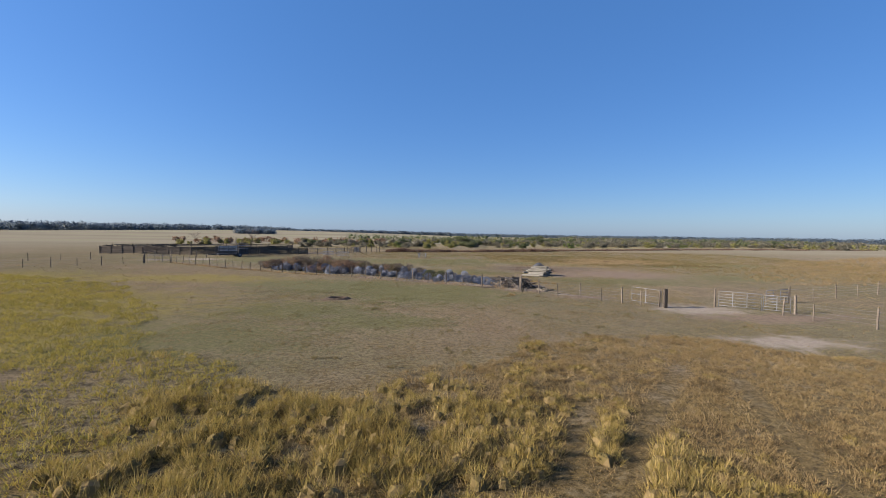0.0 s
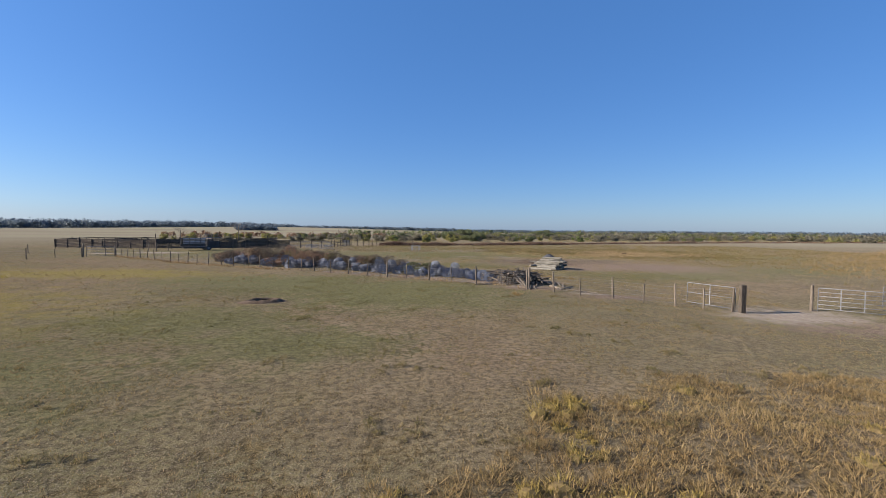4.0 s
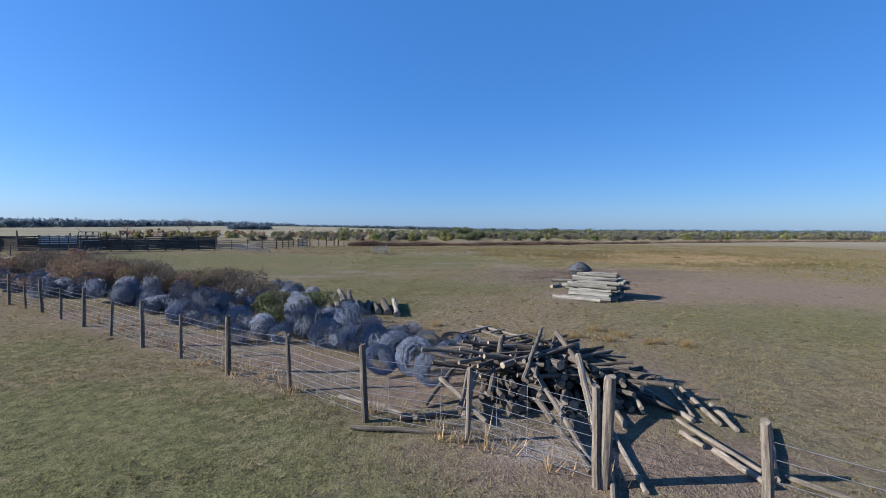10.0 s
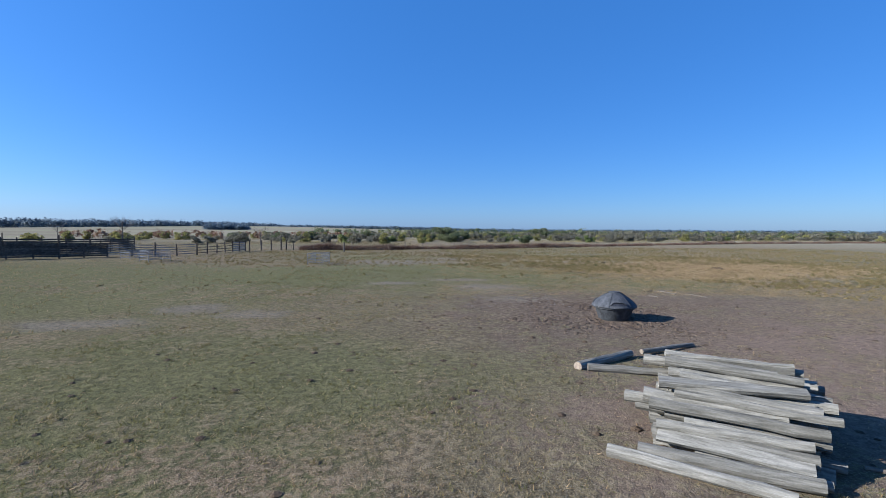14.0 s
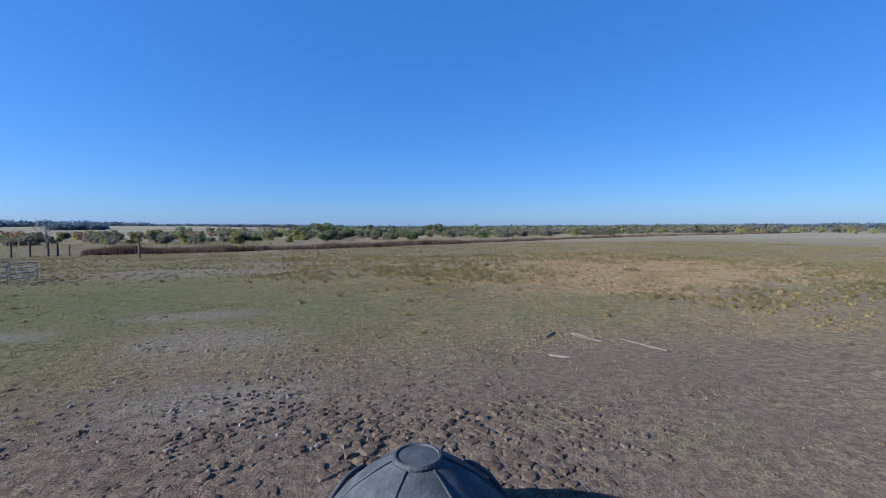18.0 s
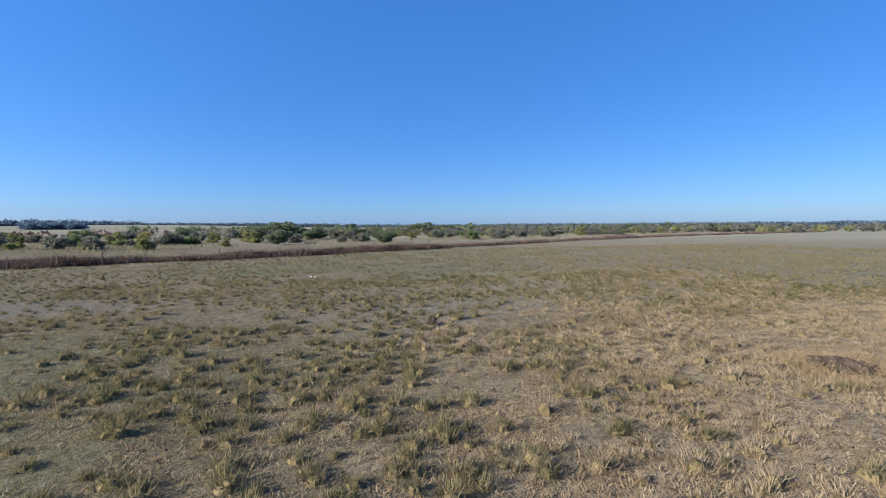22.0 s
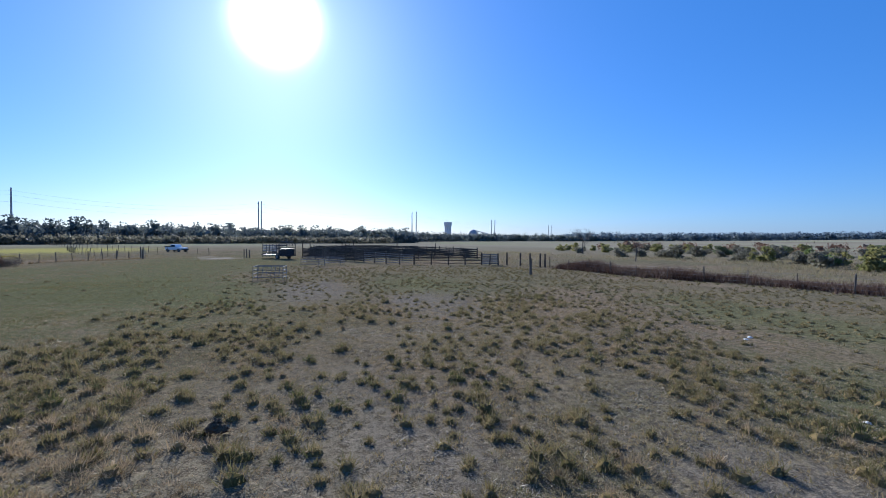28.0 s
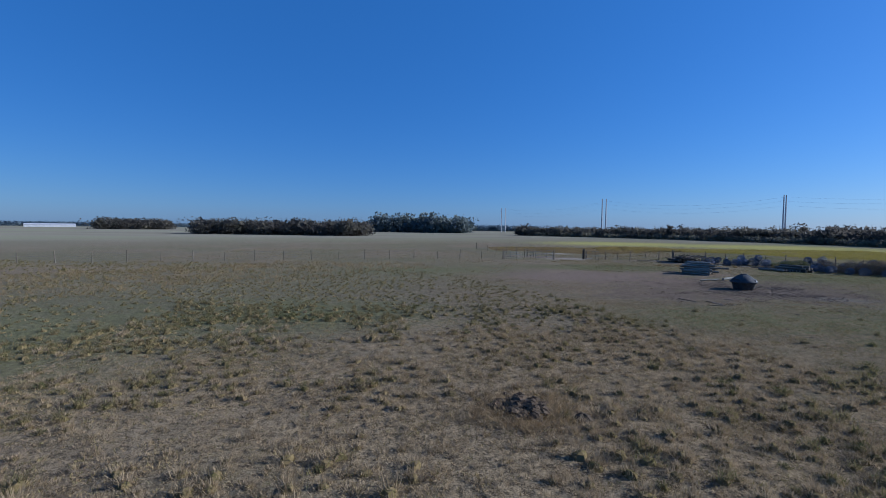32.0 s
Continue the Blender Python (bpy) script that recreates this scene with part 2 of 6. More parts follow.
# straw lightened and greyed in colour to carry glare towards the sun
G_PALE = foliage("stubble greyed with glare", [(0.11, 0.093, 0.058), (0.25, 0.208, 0.142), (0.34, 0.288, 0.205), (0.195, 0.175, 0.105), (0.46, 0.39, 0.29)], 0.15, 0.3, 0.3)
G_STRAW = foliage("bleached stubble", [(0.12, 0.082, 0.04), (0.29, 0.205, 0.105), (0.41, 0.29, 0.16), (0.22, 0.165, 0.075), (0.54, 0.41, 0.25)], 0.15, 0.25, 0.1)
G_DRY = foliage("dry straw grass", [(0.19, 0.13, 0.058), (0.27, 0.195, 0.098), (0.32, 0.238, 0.13)], 0.1)
G_MARSH = foliage("faded marsh grass", [(0.19, 0.16, 0.095), (0.28, 0.225, 0.135), (0.24, 0.22, 0.11), (0.32, 0.24, 0.15)], 0.03)
G_REED = foliage("russet reeds", [(0.035, 0.022, 0.02), (0.085, 0.05, 0.038), (0.15, 0.095, 0.07), (0.19, 0.14, 0.10), (0.07, 0.048, 0.034)], 0.3, 0.2)
G_GREEN = foliage("fresh green turf", [(0.085, 0.086, 0.03), (0.142, 0.132, 0.049), (0.195, 0.168, 0.073), (0.115, 0.112, 0.038)], 0.2)
L_OAK = foliage("dark oak leaves", [(0.090, 0.114, 0.060), (0.138, 0.162, 0.084), (0.204, 0.216, 0.120)], 0.3, 0.5)
L_GREEN = foliage("green shrub leaves", [(0.095, 0.135, 0.047), (0.162, 0.196, 0.074), (0.243, 0.257, 0.115)], 0.4, 0.5)
L_YELLOW = foliage("yellow green willow leaves", [(0.163, 0.169, 0.062), (0.237, 0.231, 0.088), (0.312, 0.275, 0.112)], 0.3, 0.5)
L_GREY = foliage("grey winter scrub", [(0.115, 0.11, 0.082), (0.165, 0.16, 0.118), (0.215, 0.2, 0.15), (0.155, 0.162, 0.1)], 0.2, 0.5)
L_RUST = foliage("rusty brown scrub", [(0.132, 0.078, 0.054), (0.216, 0.132, 0.090), (0.252, 0.186, 0.120)], 0.3, 0.25)
# blue of the far haze is put into the leaf colour
L_FAR = foliage("hazed distant woods", [(0.088, 0.128, 0.169), (0.115, 0.155, 0.189), (0.155, 0.189, 0.203)], 0.02, 0.5)
L_BRUSH = foliage("dead bramble brush", [(0.05, 0.042, 0.038), (0.09, 0.074, 0.064), (0.14, 0.112, 0.085), (0.11, 0.105, 0.06)], 0.5, 0.25)
L_OLIVE = foliage("olive bramble leaves", [(0.075, 0.07, 0.034), (0.12, 0.108, 0.054), (0.17, 0.15, 0.08), (0.13, 0.095, 0.06)], 0.5, 0.4)
L_BRAMBLE = foliage("bramble leaves", [(0.045, 0.055, 0.026), (0.078, 0.09, 0.042), (0.125, 0.13, 0.07), (0.1, 0.085, 0.055)], 0.6, 0.4)
L_HEDGE = foliage("dark winter hedge", [(0.075, 0.068, 0.06), (0.105, 0.095, 0.08), (0.14, 0.13, 0.095)], 0.1, 0.5)
# pale blue grey here is haze over the pines, painted into their colour
L_PINE = foliage("hazed distant pines", [(0.098, 0.121, 0.127), (0.132, 0.155, 0.149), (0.184, 0.196, 0.149)], 0.03, 0.3)


# ---- mesh tools ----
rng = np.random.default_rng(7)


class Build:
    """Collects vertices and faces of one mesh."""

    def __init__(self):
        self.v, self.f = [], []

    def raw(self, verts, faces):
        n = len(self.v)
        self.v += [tuple(p) for p in verts]
        self.f += [tuple(i + n for i in q) for q in faces]
        return self

    def box(self, size, at=(0, 0, 0), m=None, chamfer=0.0):
        x, y, z = (s / 2 for s in size)
        c = min(chamfer, x * 0.9, y * 0.9)
        ring = [(-x + c, -y), (x - c, -y), (x, -y + c), (x, y - c), (x - c, y), (-x + c, y), (-x, y - c), (-x, -y + c)] if c else [(-x, -y), (x, -y), (x, y), (-x, y)]
        k = len(ring)
        vs = [Vector((a, b, h)) for h in (-z, z) for a, b in ring]
        vs = [(m @ p if m else p) + Vector(at) for p in vs]
        fs = [tuple(range(k))[::-1], tuple(range(k, 2 * k))] + [(i, (i + 1) % k, k + (i + 1) % k, k + i) for i in range(k)]
        return self.raw(vs, fs)

    def beam(self, a, b, w, h):
        """A board from a to b, w wide and h high."""
        a, b = Vector(a), Vector(b)
        d = (b - a).normalized()
        side = d.cross(Vector((0, 0, 1)))
        side = side.normalized() if side.length > 1e-4 else Vector((1, 0, 0))
        up = side.cross(d)
        q = [side * sx * w / 2 + up * sz * h / 2 for sx, sz in ((-1, -1), (1, -1), (1, 1), (-1, 1))]
        return self.raw([a + o for o in q] + [b + o for o in q], [(3, 2, 1, 0), (4, 5, 6, 7)] + [(i, (i + 1) % 4, 4 + (i + 1) % 4, 4 + i) for i in range(4)])

    def tube(self, path, radii, n=8, caps=True, wobble=0.0, rnd=None):
        path = [Vector(p) for p in path]
        if not isinstance(radii, (list, tuple)):
            radii = [radii] * len(path)
        rows = []
        for i, p in enumerate(path):
            d = (path[min(i + 1, len(path) - 1)] - path[max(i - 1, 0)]).normalized()
            s = d.cross(Vector((0.13, 0.31, 0.94)))
            if s.length < 1e-3:
                s = d.cross(Vector((1, 0, 0)))
            s.normalize()
            u = s.cross(d)
            rows.append([p + (s * math.cos(2 * math.pi * k / n) + u * math.sin(2 * math.pi * k / n)) * radii[i] * (1 + (rnd.uniform(-wobble, wobble) if wobble else 0)) for k in range(n)])
        fs = [(i * n + k, i * n + (k + 1) % n, (i + 1) * n + (k + 1) % n, (i + 1) * n + k) for i in range(len(path) - 1) for k in range(n)]
        if caps:
            fs += [tuple(range(n))[::-1], tuple((len(path) - 1) * n + k for k in range(n))]
        return self.raw([p for r in rows for p in r], fs)

    def lathe(self, profile, n=32, at=(0, 0, 0)):
        vs = [(at[0] + r * math.cos(2 * math.pi * k / n), at[1] + r * math.sin(2 * math.pi * k / n), at[2] + z) for r, z in profile for k in range(n)]
        fs = [(i * n + k, i * n + (k + 1) % n, (i + 1) * n + (k + 1) % n, (i + 1) * n + k) for i in range(len(profile) - 1) for k in range(n)]
        return self.raw(vs, fs)

    def mesh(self, name, material, smooth=False):
        me = bpy.data.meshes.new(name)
        me.from_pydata(self.v, [], self.f)
        me.materials.append(material)
        if smooth:
            me.polygons.foreach_set("use_smooth", [True] * len(me.polygons))
        me.update()
        return me


def tri_mesh(name, verts, material, k=3):
    """A mesh of loose triangles (or k-gons) from an array of corners."""
    verts = np.ascontiguousarray(verts, dtype=np.float32).reshape(-1, 3)
    n = len(verts) // k
    me = bpy.data.meshes.new(name)
    me.vertices.add(n * k)
    me.vertices.foreach_set("co", verts.ravel())
    me.loops.add(n * k)
    me.loops.foreach_set("vertex_index", np.arange(n * k, dtype=np.int32))
    me.polygons.add(n)
    me.polygons.foreach_set("loop_start", np.arange(0, n * k, k, dtype=np.int32))
    me.materials.append(material)
    me.update(calc_edges=True)
    return me


def part(name, mesh, parent, label="", at=None):
    ob = new(name, mesh)
    ob.parent = parent
    if at is not None:
        ob.matrix_basis = at
    return tagged(ob, label)


def empty(name, m, label, category, group="", kind=""):
    ob = new(name)
    ob.matrix_basis = m
    return tagged(ob, label, category, group, kind)


# ---- the lie of the land ----
def swell(x, y, cx, cy, r, h):
    return h * np.exp(-((x - cx) ** 2 + (y - cy) ** 2) / (r * r))


DITCH = [(-13, 139.5), (0, 142.5), (15, 148.5), (30, 157), (44, 165), (70, 182), (110, 205), (170, 232), (260, 262)]


def off_line(x, y, line):
    """Signed distance from a polyline, positive to its left."""
    best = np.full(np.shape(x), 1e9)
    sign = np.ones(np.shape(x))
    for (ax, ay), (bx, by) in zip(line, line[1:]):
        dx, dy = bx - ax, by - ay
        t = np.clip(((x - ax) * dx + (y - ay) * dy) / (dx * dx + dy * dy), 0, 1)
        d = np.hypot(x - ax - t * dx, y - ay - t * dy)
        s = np.sign(dx * (y - ay) - dy * (x - ax))
        near = d < best
        best, sign = np.where(near, d, best), np.where(near, s, sign)
    return best * sign


def land(x, y):
    """Height of the ground."""
    x, y = np.asarray(x, float), np.asarray(y, float)
    z = swell(x, y, 3, 51, 9, 0.18) + swell(x, y, 24, 40, 14, -0.32) + swell(x, y, -8, 42, 9, -0.15) + swell(x, y, 18, 78, 6, -0.1)
    z = z + 0.05 * np.sin(x * 0.31 + 1.3 * np.sin(y * 0.21)) * np.sin(y * 0.27 + 0.7) + 0.02 * np.sin(x * 1.1 + y * 0.7) * np.sin(y * 0.9 - x * 0.4)
    d = off_line(x, y, DITCH)
    inside = (x > -20) & (x < 280)
    z = z - np.where(inside, 0.9 * np.exp(-((d - 2.6) / 1.3) ** 2), 0)
    far = np.hypot(x + 330, y - 1000)
    return z + 9 * np.exp(-(far / 330) ** 2)


def lines(lo, hi, near_lo, near_hi, step):
    a = list(np.arange(near_lo, near_hi + 1e-6, step))
    grow = step
    while a[-1] < hi:
        grow *= 1.16
        a.append(a[-1] + grow)
    grow = step
    while a[0] > lo:
        grow *= 1.16
        a.insert(0, a[0] - grow)
    return np.array(a)


gx, gy = lines(-4500, 4500, -50, 80, 0.7), lines(-4500, 4500, 8, 172, 0.7)
X, Y = np.meshgrid(gx, gy)
Z = land(X, Y) + np.where((np.abs(X - 15) < 66) & (Y > 8) & (Y < 172), rng.normal(0, 0.012, X.shape), 0)
nx, ny = len(gx), len(gy)
idx = np.arange(nx * ny).reshape(ny, nx)
quads = np.stack([idx[:-1, :-1], idx[:-1, 1:], idx[1:, 1:], idx[1:, :-1]], -1).reshape(-1, 4)
gm = bpy.data.meshes.new("ground")
gm.vertices.add(nx * ny)
gm.vertices.foreach_set("co", np.stack([X, Y, Z], -1).astype(np.float32).ravel())
gm.loops.add(len(quads) * 4)
gm.loops.foreach_set("vertex_index", quads.astype(np.int32).ravel())
gm.polygons.add(len(quads))
gm.polygons.foreach_set("loop_start", np.arange(0, len(quads) * 4, 4, dtype=np.int32))
gm.update(calc_edges=True)
gm.polygons.foreach_set("use_smooth", [True] * len(quads))

# bare and worn patches: middle, radii, kind
GREEN = [(0, 44, 8, 5), (3, 47, 5, 2.5), (-1, 45, 7, 3.5), (-8, 52, 6, 4), (-9, 37, 6, 4), (4, 70, 9, 5), (3, 63, 5, 3), (-3, 33, 5, 3), (17, 95, 8, 8), (9, 103, 11, 7), (1, 92, 12, 8), (26, 90, 5, 4), (-4, 48.5, 12, 4), (-14, 53, 9, 5), (-30, 92, 26, 15), (-10, 80, 14, 8), (-4, 94, 18, 9), (9, 99, 12, 7), (24, 60, 10, 5), (2, 98, 12, 8), (60, 98, 13, 10), (47, 90, 8, 5), (40, 66, 12, 6), (-16, 70, 6, 3), (34, 124, 9, 3), (22, 132, 12, 4), (3, 118, 8, 4)]
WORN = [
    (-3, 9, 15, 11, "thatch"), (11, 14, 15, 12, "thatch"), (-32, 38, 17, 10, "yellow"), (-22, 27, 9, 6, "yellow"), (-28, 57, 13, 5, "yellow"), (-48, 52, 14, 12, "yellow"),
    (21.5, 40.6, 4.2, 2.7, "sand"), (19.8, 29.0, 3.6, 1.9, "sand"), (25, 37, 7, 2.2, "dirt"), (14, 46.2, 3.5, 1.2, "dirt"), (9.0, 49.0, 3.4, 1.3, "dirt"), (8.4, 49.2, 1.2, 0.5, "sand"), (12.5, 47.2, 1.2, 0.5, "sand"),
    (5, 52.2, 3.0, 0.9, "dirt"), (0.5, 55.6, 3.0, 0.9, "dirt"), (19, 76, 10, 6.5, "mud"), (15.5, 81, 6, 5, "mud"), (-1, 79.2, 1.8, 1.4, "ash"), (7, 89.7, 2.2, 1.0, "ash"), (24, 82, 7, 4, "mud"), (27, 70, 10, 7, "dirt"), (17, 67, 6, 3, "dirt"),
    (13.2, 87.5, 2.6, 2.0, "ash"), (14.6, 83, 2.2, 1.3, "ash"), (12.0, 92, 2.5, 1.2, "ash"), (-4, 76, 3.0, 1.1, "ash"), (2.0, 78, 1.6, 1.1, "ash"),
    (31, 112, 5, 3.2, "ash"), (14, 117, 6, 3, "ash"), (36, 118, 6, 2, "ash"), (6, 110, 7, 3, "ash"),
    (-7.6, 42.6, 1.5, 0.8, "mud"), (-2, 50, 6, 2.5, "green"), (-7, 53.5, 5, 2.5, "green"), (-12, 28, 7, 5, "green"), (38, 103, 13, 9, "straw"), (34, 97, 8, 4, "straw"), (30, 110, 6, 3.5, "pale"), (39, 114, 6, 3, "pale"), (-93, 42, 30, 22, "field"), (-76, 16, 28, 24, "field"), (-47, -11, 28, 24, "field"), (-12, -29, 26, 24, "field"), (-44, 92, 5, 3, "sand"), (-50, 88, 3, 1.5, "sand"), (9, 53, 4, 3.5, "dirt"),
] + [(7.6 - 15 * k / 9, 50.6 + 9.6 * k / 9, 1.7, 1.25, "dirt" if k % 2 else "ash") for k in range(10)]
# thatch and straw: dark tone is shade between the blades, put into the ground
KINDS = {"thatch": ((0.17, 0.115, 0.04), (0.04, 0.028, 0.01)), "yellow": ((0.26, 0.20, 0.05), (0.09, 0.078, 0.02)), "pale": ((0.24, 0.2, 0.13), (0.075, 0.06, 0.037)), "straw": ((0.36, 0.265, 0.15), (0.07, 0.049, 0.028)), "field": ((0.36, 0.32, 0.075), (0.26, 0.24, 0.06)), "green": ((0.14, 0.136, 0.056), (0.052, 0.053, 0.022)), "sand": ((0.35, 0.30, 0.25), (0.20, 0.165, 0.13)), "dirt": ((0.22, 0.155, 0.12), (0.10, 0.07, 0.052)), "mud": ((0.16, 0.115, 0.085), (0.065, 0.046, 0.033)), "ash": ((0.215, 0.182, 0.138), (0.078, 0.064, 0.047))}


def ground_material():
    m, nt, p = nodes_of("pasture soil and turf")
    geo = nt.nodes.new("ShaderNodeNewGeometry")
    pos = geo.outputs["Position"]
    broad, mid, fine, grit = fuzz(nt, pos, 0.045, 4), fuzz(nt, pos, 0.45, 5), fuzz(nt, pos, 5.0, 4, 0.75), fuzz(nt, pos, 26, 3, 0.75)
    green = ramp(nt, mid, [(0.3, (0.1, 0.094, 0.042)), (0.55, (0.154, 0.134, 0.064)), (0.75, (0.203, 0.17, 0.088))])
    brown = ramp(nt, mid, [(0.3, (0.158, 0.11, 0.066)), (0.55, (0.22, 0.158, 0.096)), (0.75, (0.28, 0.207, 0.135))])
    turf = blend(nt, ramp(nt, broad, [(0.43, (0, 0, 0)), (0.6, (1, 1, 1))]), green, brown)
    # dips between turf clumps darkened in the colour, standing for their shade
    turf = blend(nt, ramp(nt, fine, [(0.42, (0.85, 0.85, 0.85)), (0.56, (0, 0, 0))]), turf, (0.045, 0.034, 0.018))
    turf = blend(nt, ramp(nt, grit, [(0.50, (0, 0, 0)), (0.62, (0.62, 0.62, 0.62))]), turf, (0.30, 0.252, 0.175))
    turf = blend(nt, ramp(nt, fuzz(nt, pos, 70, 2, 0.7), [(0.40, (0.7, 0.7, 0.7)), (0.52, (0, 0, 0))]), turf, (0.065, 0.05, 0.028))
    # far fields in long pale strips
    sep = nt.nodes.new("ShaderNodeSeparateXYZ")
    nt.links.new(pos, sep.inputs[0])
    strip = add(nt, "ShaderNodeTexNoise", Scale=1.0, Detail=3.0)
    sq = nt.nodes.new("ShaderNodeVectorMath")
    sq.operation = "MULTIPLY"
    sq.inputs[1].default_value = (0.004, 0.012, 0)
    nt.links.new(pos, sq.inputs[0])
    nt.links.new(sq.outputs[0], strip.inputs["Vector"])
    fields = ramp(nt, strip.outputs["Fac"], [(0.35, (0.14, 0.125, 0.085)), (0.5, (0.19, 0.168, 0.118)), (0.62, (0.175, 0.175, 0.1)), (0.72, (0.235, 0.21, 0.16))])
    rim = nt.nodes.new("ShaderNodeVectorMath")
    rim.operation = "DISTANCE"
    rim.inputs[1].default_value = (15, 80, 0)
    nt.links.new(pos, rim.inputs[0])
    away = nt.nodes.new("ShaderNodeMapRange")
    away.inputs[1].default_value, away.inputs[2].default_value = 95, 190
    nt.links.new(rim.outputs["Value"], away.inputs[0])
    col = blend(nt, away.outputs[0], turf, fields)
    wob = fuzz(nt, pos, 0.7, 5, 0.65)
    tones = {}
    ragged = calc(nt, "ADD", calc(nt, "MULTIPLY", calc(nt, "SUBTRACT", wob, 0.5), 2.6), calc(nt, "MULTIPLY", calc(nt, "SUBTRACT", fine, 0.5), 2.2))
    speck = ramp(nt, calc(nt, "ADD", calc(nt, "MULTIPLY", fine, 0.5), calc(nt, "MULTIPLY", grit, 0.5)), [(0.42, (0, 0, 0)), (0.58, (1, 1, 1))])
    for cx, cy, rx, ry, kind in [(*g, "green") for g in GREEN] + WORN:
        s1 = nt.nodes.new("ShaderNodeVectorMath")
        s1.operation = "MULTIPLY_ADD"
        s1.inputs[1].default_value = (1 / rx, 1 / ry, 0)
        s1.inputs[2].default_value = (-cx / rx, -cy / ry, 0)
        nt.links.new(pos, s1.inputs[0])
        s3 = nt.nodes.new("ShaderNodeVectorMath")
        s3.operation = "LENGTH"
        nt.links.new(s1.outputs[0], s3.inputs[0])
        mr = nt.nodes.new("ShaderNodeMapRange")
        mr.interpolation_type = "SMOOTHSTEP"
        for k, v in ((1, 1.25), (2, 0.35), (3, 0.0), (4, 0.85)):
            mr.inputs[k].default_value = v
        nt.links.new(calc(nt, "ADD", s3.outputs["Value"], ragged), mr.inputs[0])
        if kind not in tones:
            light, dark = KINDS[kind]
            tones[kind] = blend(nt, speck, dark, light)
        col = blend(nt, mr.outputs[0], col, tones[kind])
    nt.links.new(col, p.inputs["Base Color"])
    p.inputs["Roughness"].default_value = 0.95
    p.inputs["Specular IOR Level"].default_value = 0.0
    p.inputs["Sheen Weight"].default_value, p.inputs["Sheen Roughness"].default_value = 0.1, 0.5
    p.inputs["Sheen Tint"].default_value = (0.62, 0.6, 0.52, 1)
    h = calc(nt, "ADD", calc(nt, "MULTIPLY", fine, 0.7), calc(nt, "MULTIPLY", grit, 0.3))
    b = add(nt, "ShaderNodeBump", Strength=1.0, Distance=0.11)
    nt.links.new(h, b.inputs["Height"])
    nt.links.new(b.outputs[0], p.inputs["Normal"])
    return m


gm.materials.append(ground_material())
tagged(new("ground", gm), "flat grazed pasture of brown and green turf with bare patches", "ground", kind="structure")


def worn_at(x, y):
    """How worn the turf is, 0 to 1."""
    w = np.zeros(np.shape(x))
    for cx, cy, rx, ry, kind in WORN[6:]:
        if kind in ("straw", "pale", "field", "green"):
            continue
        d = np.hypot((x - cx) / rx, (y - cy) / ry)
        w = np.maximum(w, np.clip((1.15 - d) / 0.5, 0, 1))
    return w


def lumpy(x, y, s, seed):
    """Cheap smooth noise, -1 to 1."""
    r = np.random.default_rng(seed)
    t = 0
    for k in range(5):
        a, b, c, d = r.uniform(-1, 1, 4) * s * (1 + k * 0.6)
        t = t + np.sin(a * x + b * y + 6 * c) * np.cos(b * x - a * y + 6 * d)
    return t / 2.2


# ---- grass ----
def blades(px, py, per, height, spread, width, lean, hvar=0.3):
    """Loose triangular blades in tufts, as corners of triangles."""
    n = len(px)
    h = np.repeat(np.broadcast_to(height, (n,)), per) * np.clip(rng.normal(1, hvar, n * per), 0.35, 1.9)
    a = rng.uniform(0, 2 * np.pi, n * per)
    r = np.abs(rng.normal(0, 1, n * per)) * np.repeat(np.broadcast_to(spread, (n,)), per)
    bx, by = np.repeat(px, per) + r * np.cos(a), np.repeat(py, per) + r * np.sin(a)
    a2 = a + rng.normal(0, 0.7, n * per)
    out = lean * h * rng.uniform(0.2, 1.3, n * per)
    t = rng.uniform(0, 2 * np.pi, n * per)
    w = width * rng.uniform(0.6, 1.4, n * per)
    z = land(bx, by) - 0.01
    v = np.empty((n * per, 3, 3))
    v[:, 0] = np.stack([bx + w * np.cos(t), by + w * np.sin(t), z], -1)
    v[:, 1] = np.stack([bx - w * np.cos(t), by - w * np.sin(t), z], -1)
    v[:, 2] = np.stack([bx + out * np.cos(a2), by + out * np.sin(a2), z + h], -1)
    return v


def domes(px, py, radius, height):
    """Low uneven hummocks, as corners of triangles; each hummock keeps its own tone."""
    n, k = len(px), 7
    a = np.linspace(0, 2 * np.pi, k, endpoint=False)[None, :] + rng.uniform(0, 1, (n, 1))
    r0 = (np.broadcast_to(radius, (n,))[:, None]) * rng.uniform(0.7, 1.3, (n, k))
    h = np.broadcast_to(height, (n,))
    z = land(px, py)
    out = np.stack([px[:, None] + r0 * np.cos(a), py[:, None] + r0 * np.sin(a), np.broadcast_to(z[:, None] - 0.02, (n, k))], -1)
    q = 0.62 * rng.uniform(0.8, 1.2, (n, k))
    mid = np.stack([px[:, None] + r0 * q * np.cos(a), py[:, None] + r0 * q * np.sin(a), z[:, None] + h[:, None] * rng.uniform(0.55, 0.95, (n, k))], -1)
    top = np.stack([px, py, z + h], -1)[:, None, :].repeat(k, 1)
    o2, m2 = np.roll(out, -1, 1), np.roll(mid, -1, 1)
    return np.concatenate([np.stack(t, 2).reshape(-1, 3, 3) for t in ((out, o2, m2), (out, m2, mid), (mid, m2, top))])


def scatter(n, x0, x1, y0, y1, keep):
    x, y = rng.uniform(x0, x1, n), rng.uniform(y0, y1, n)
    k = rng.uniform(0, 1, n) < keep(x, y)
    return x[k], y[k]


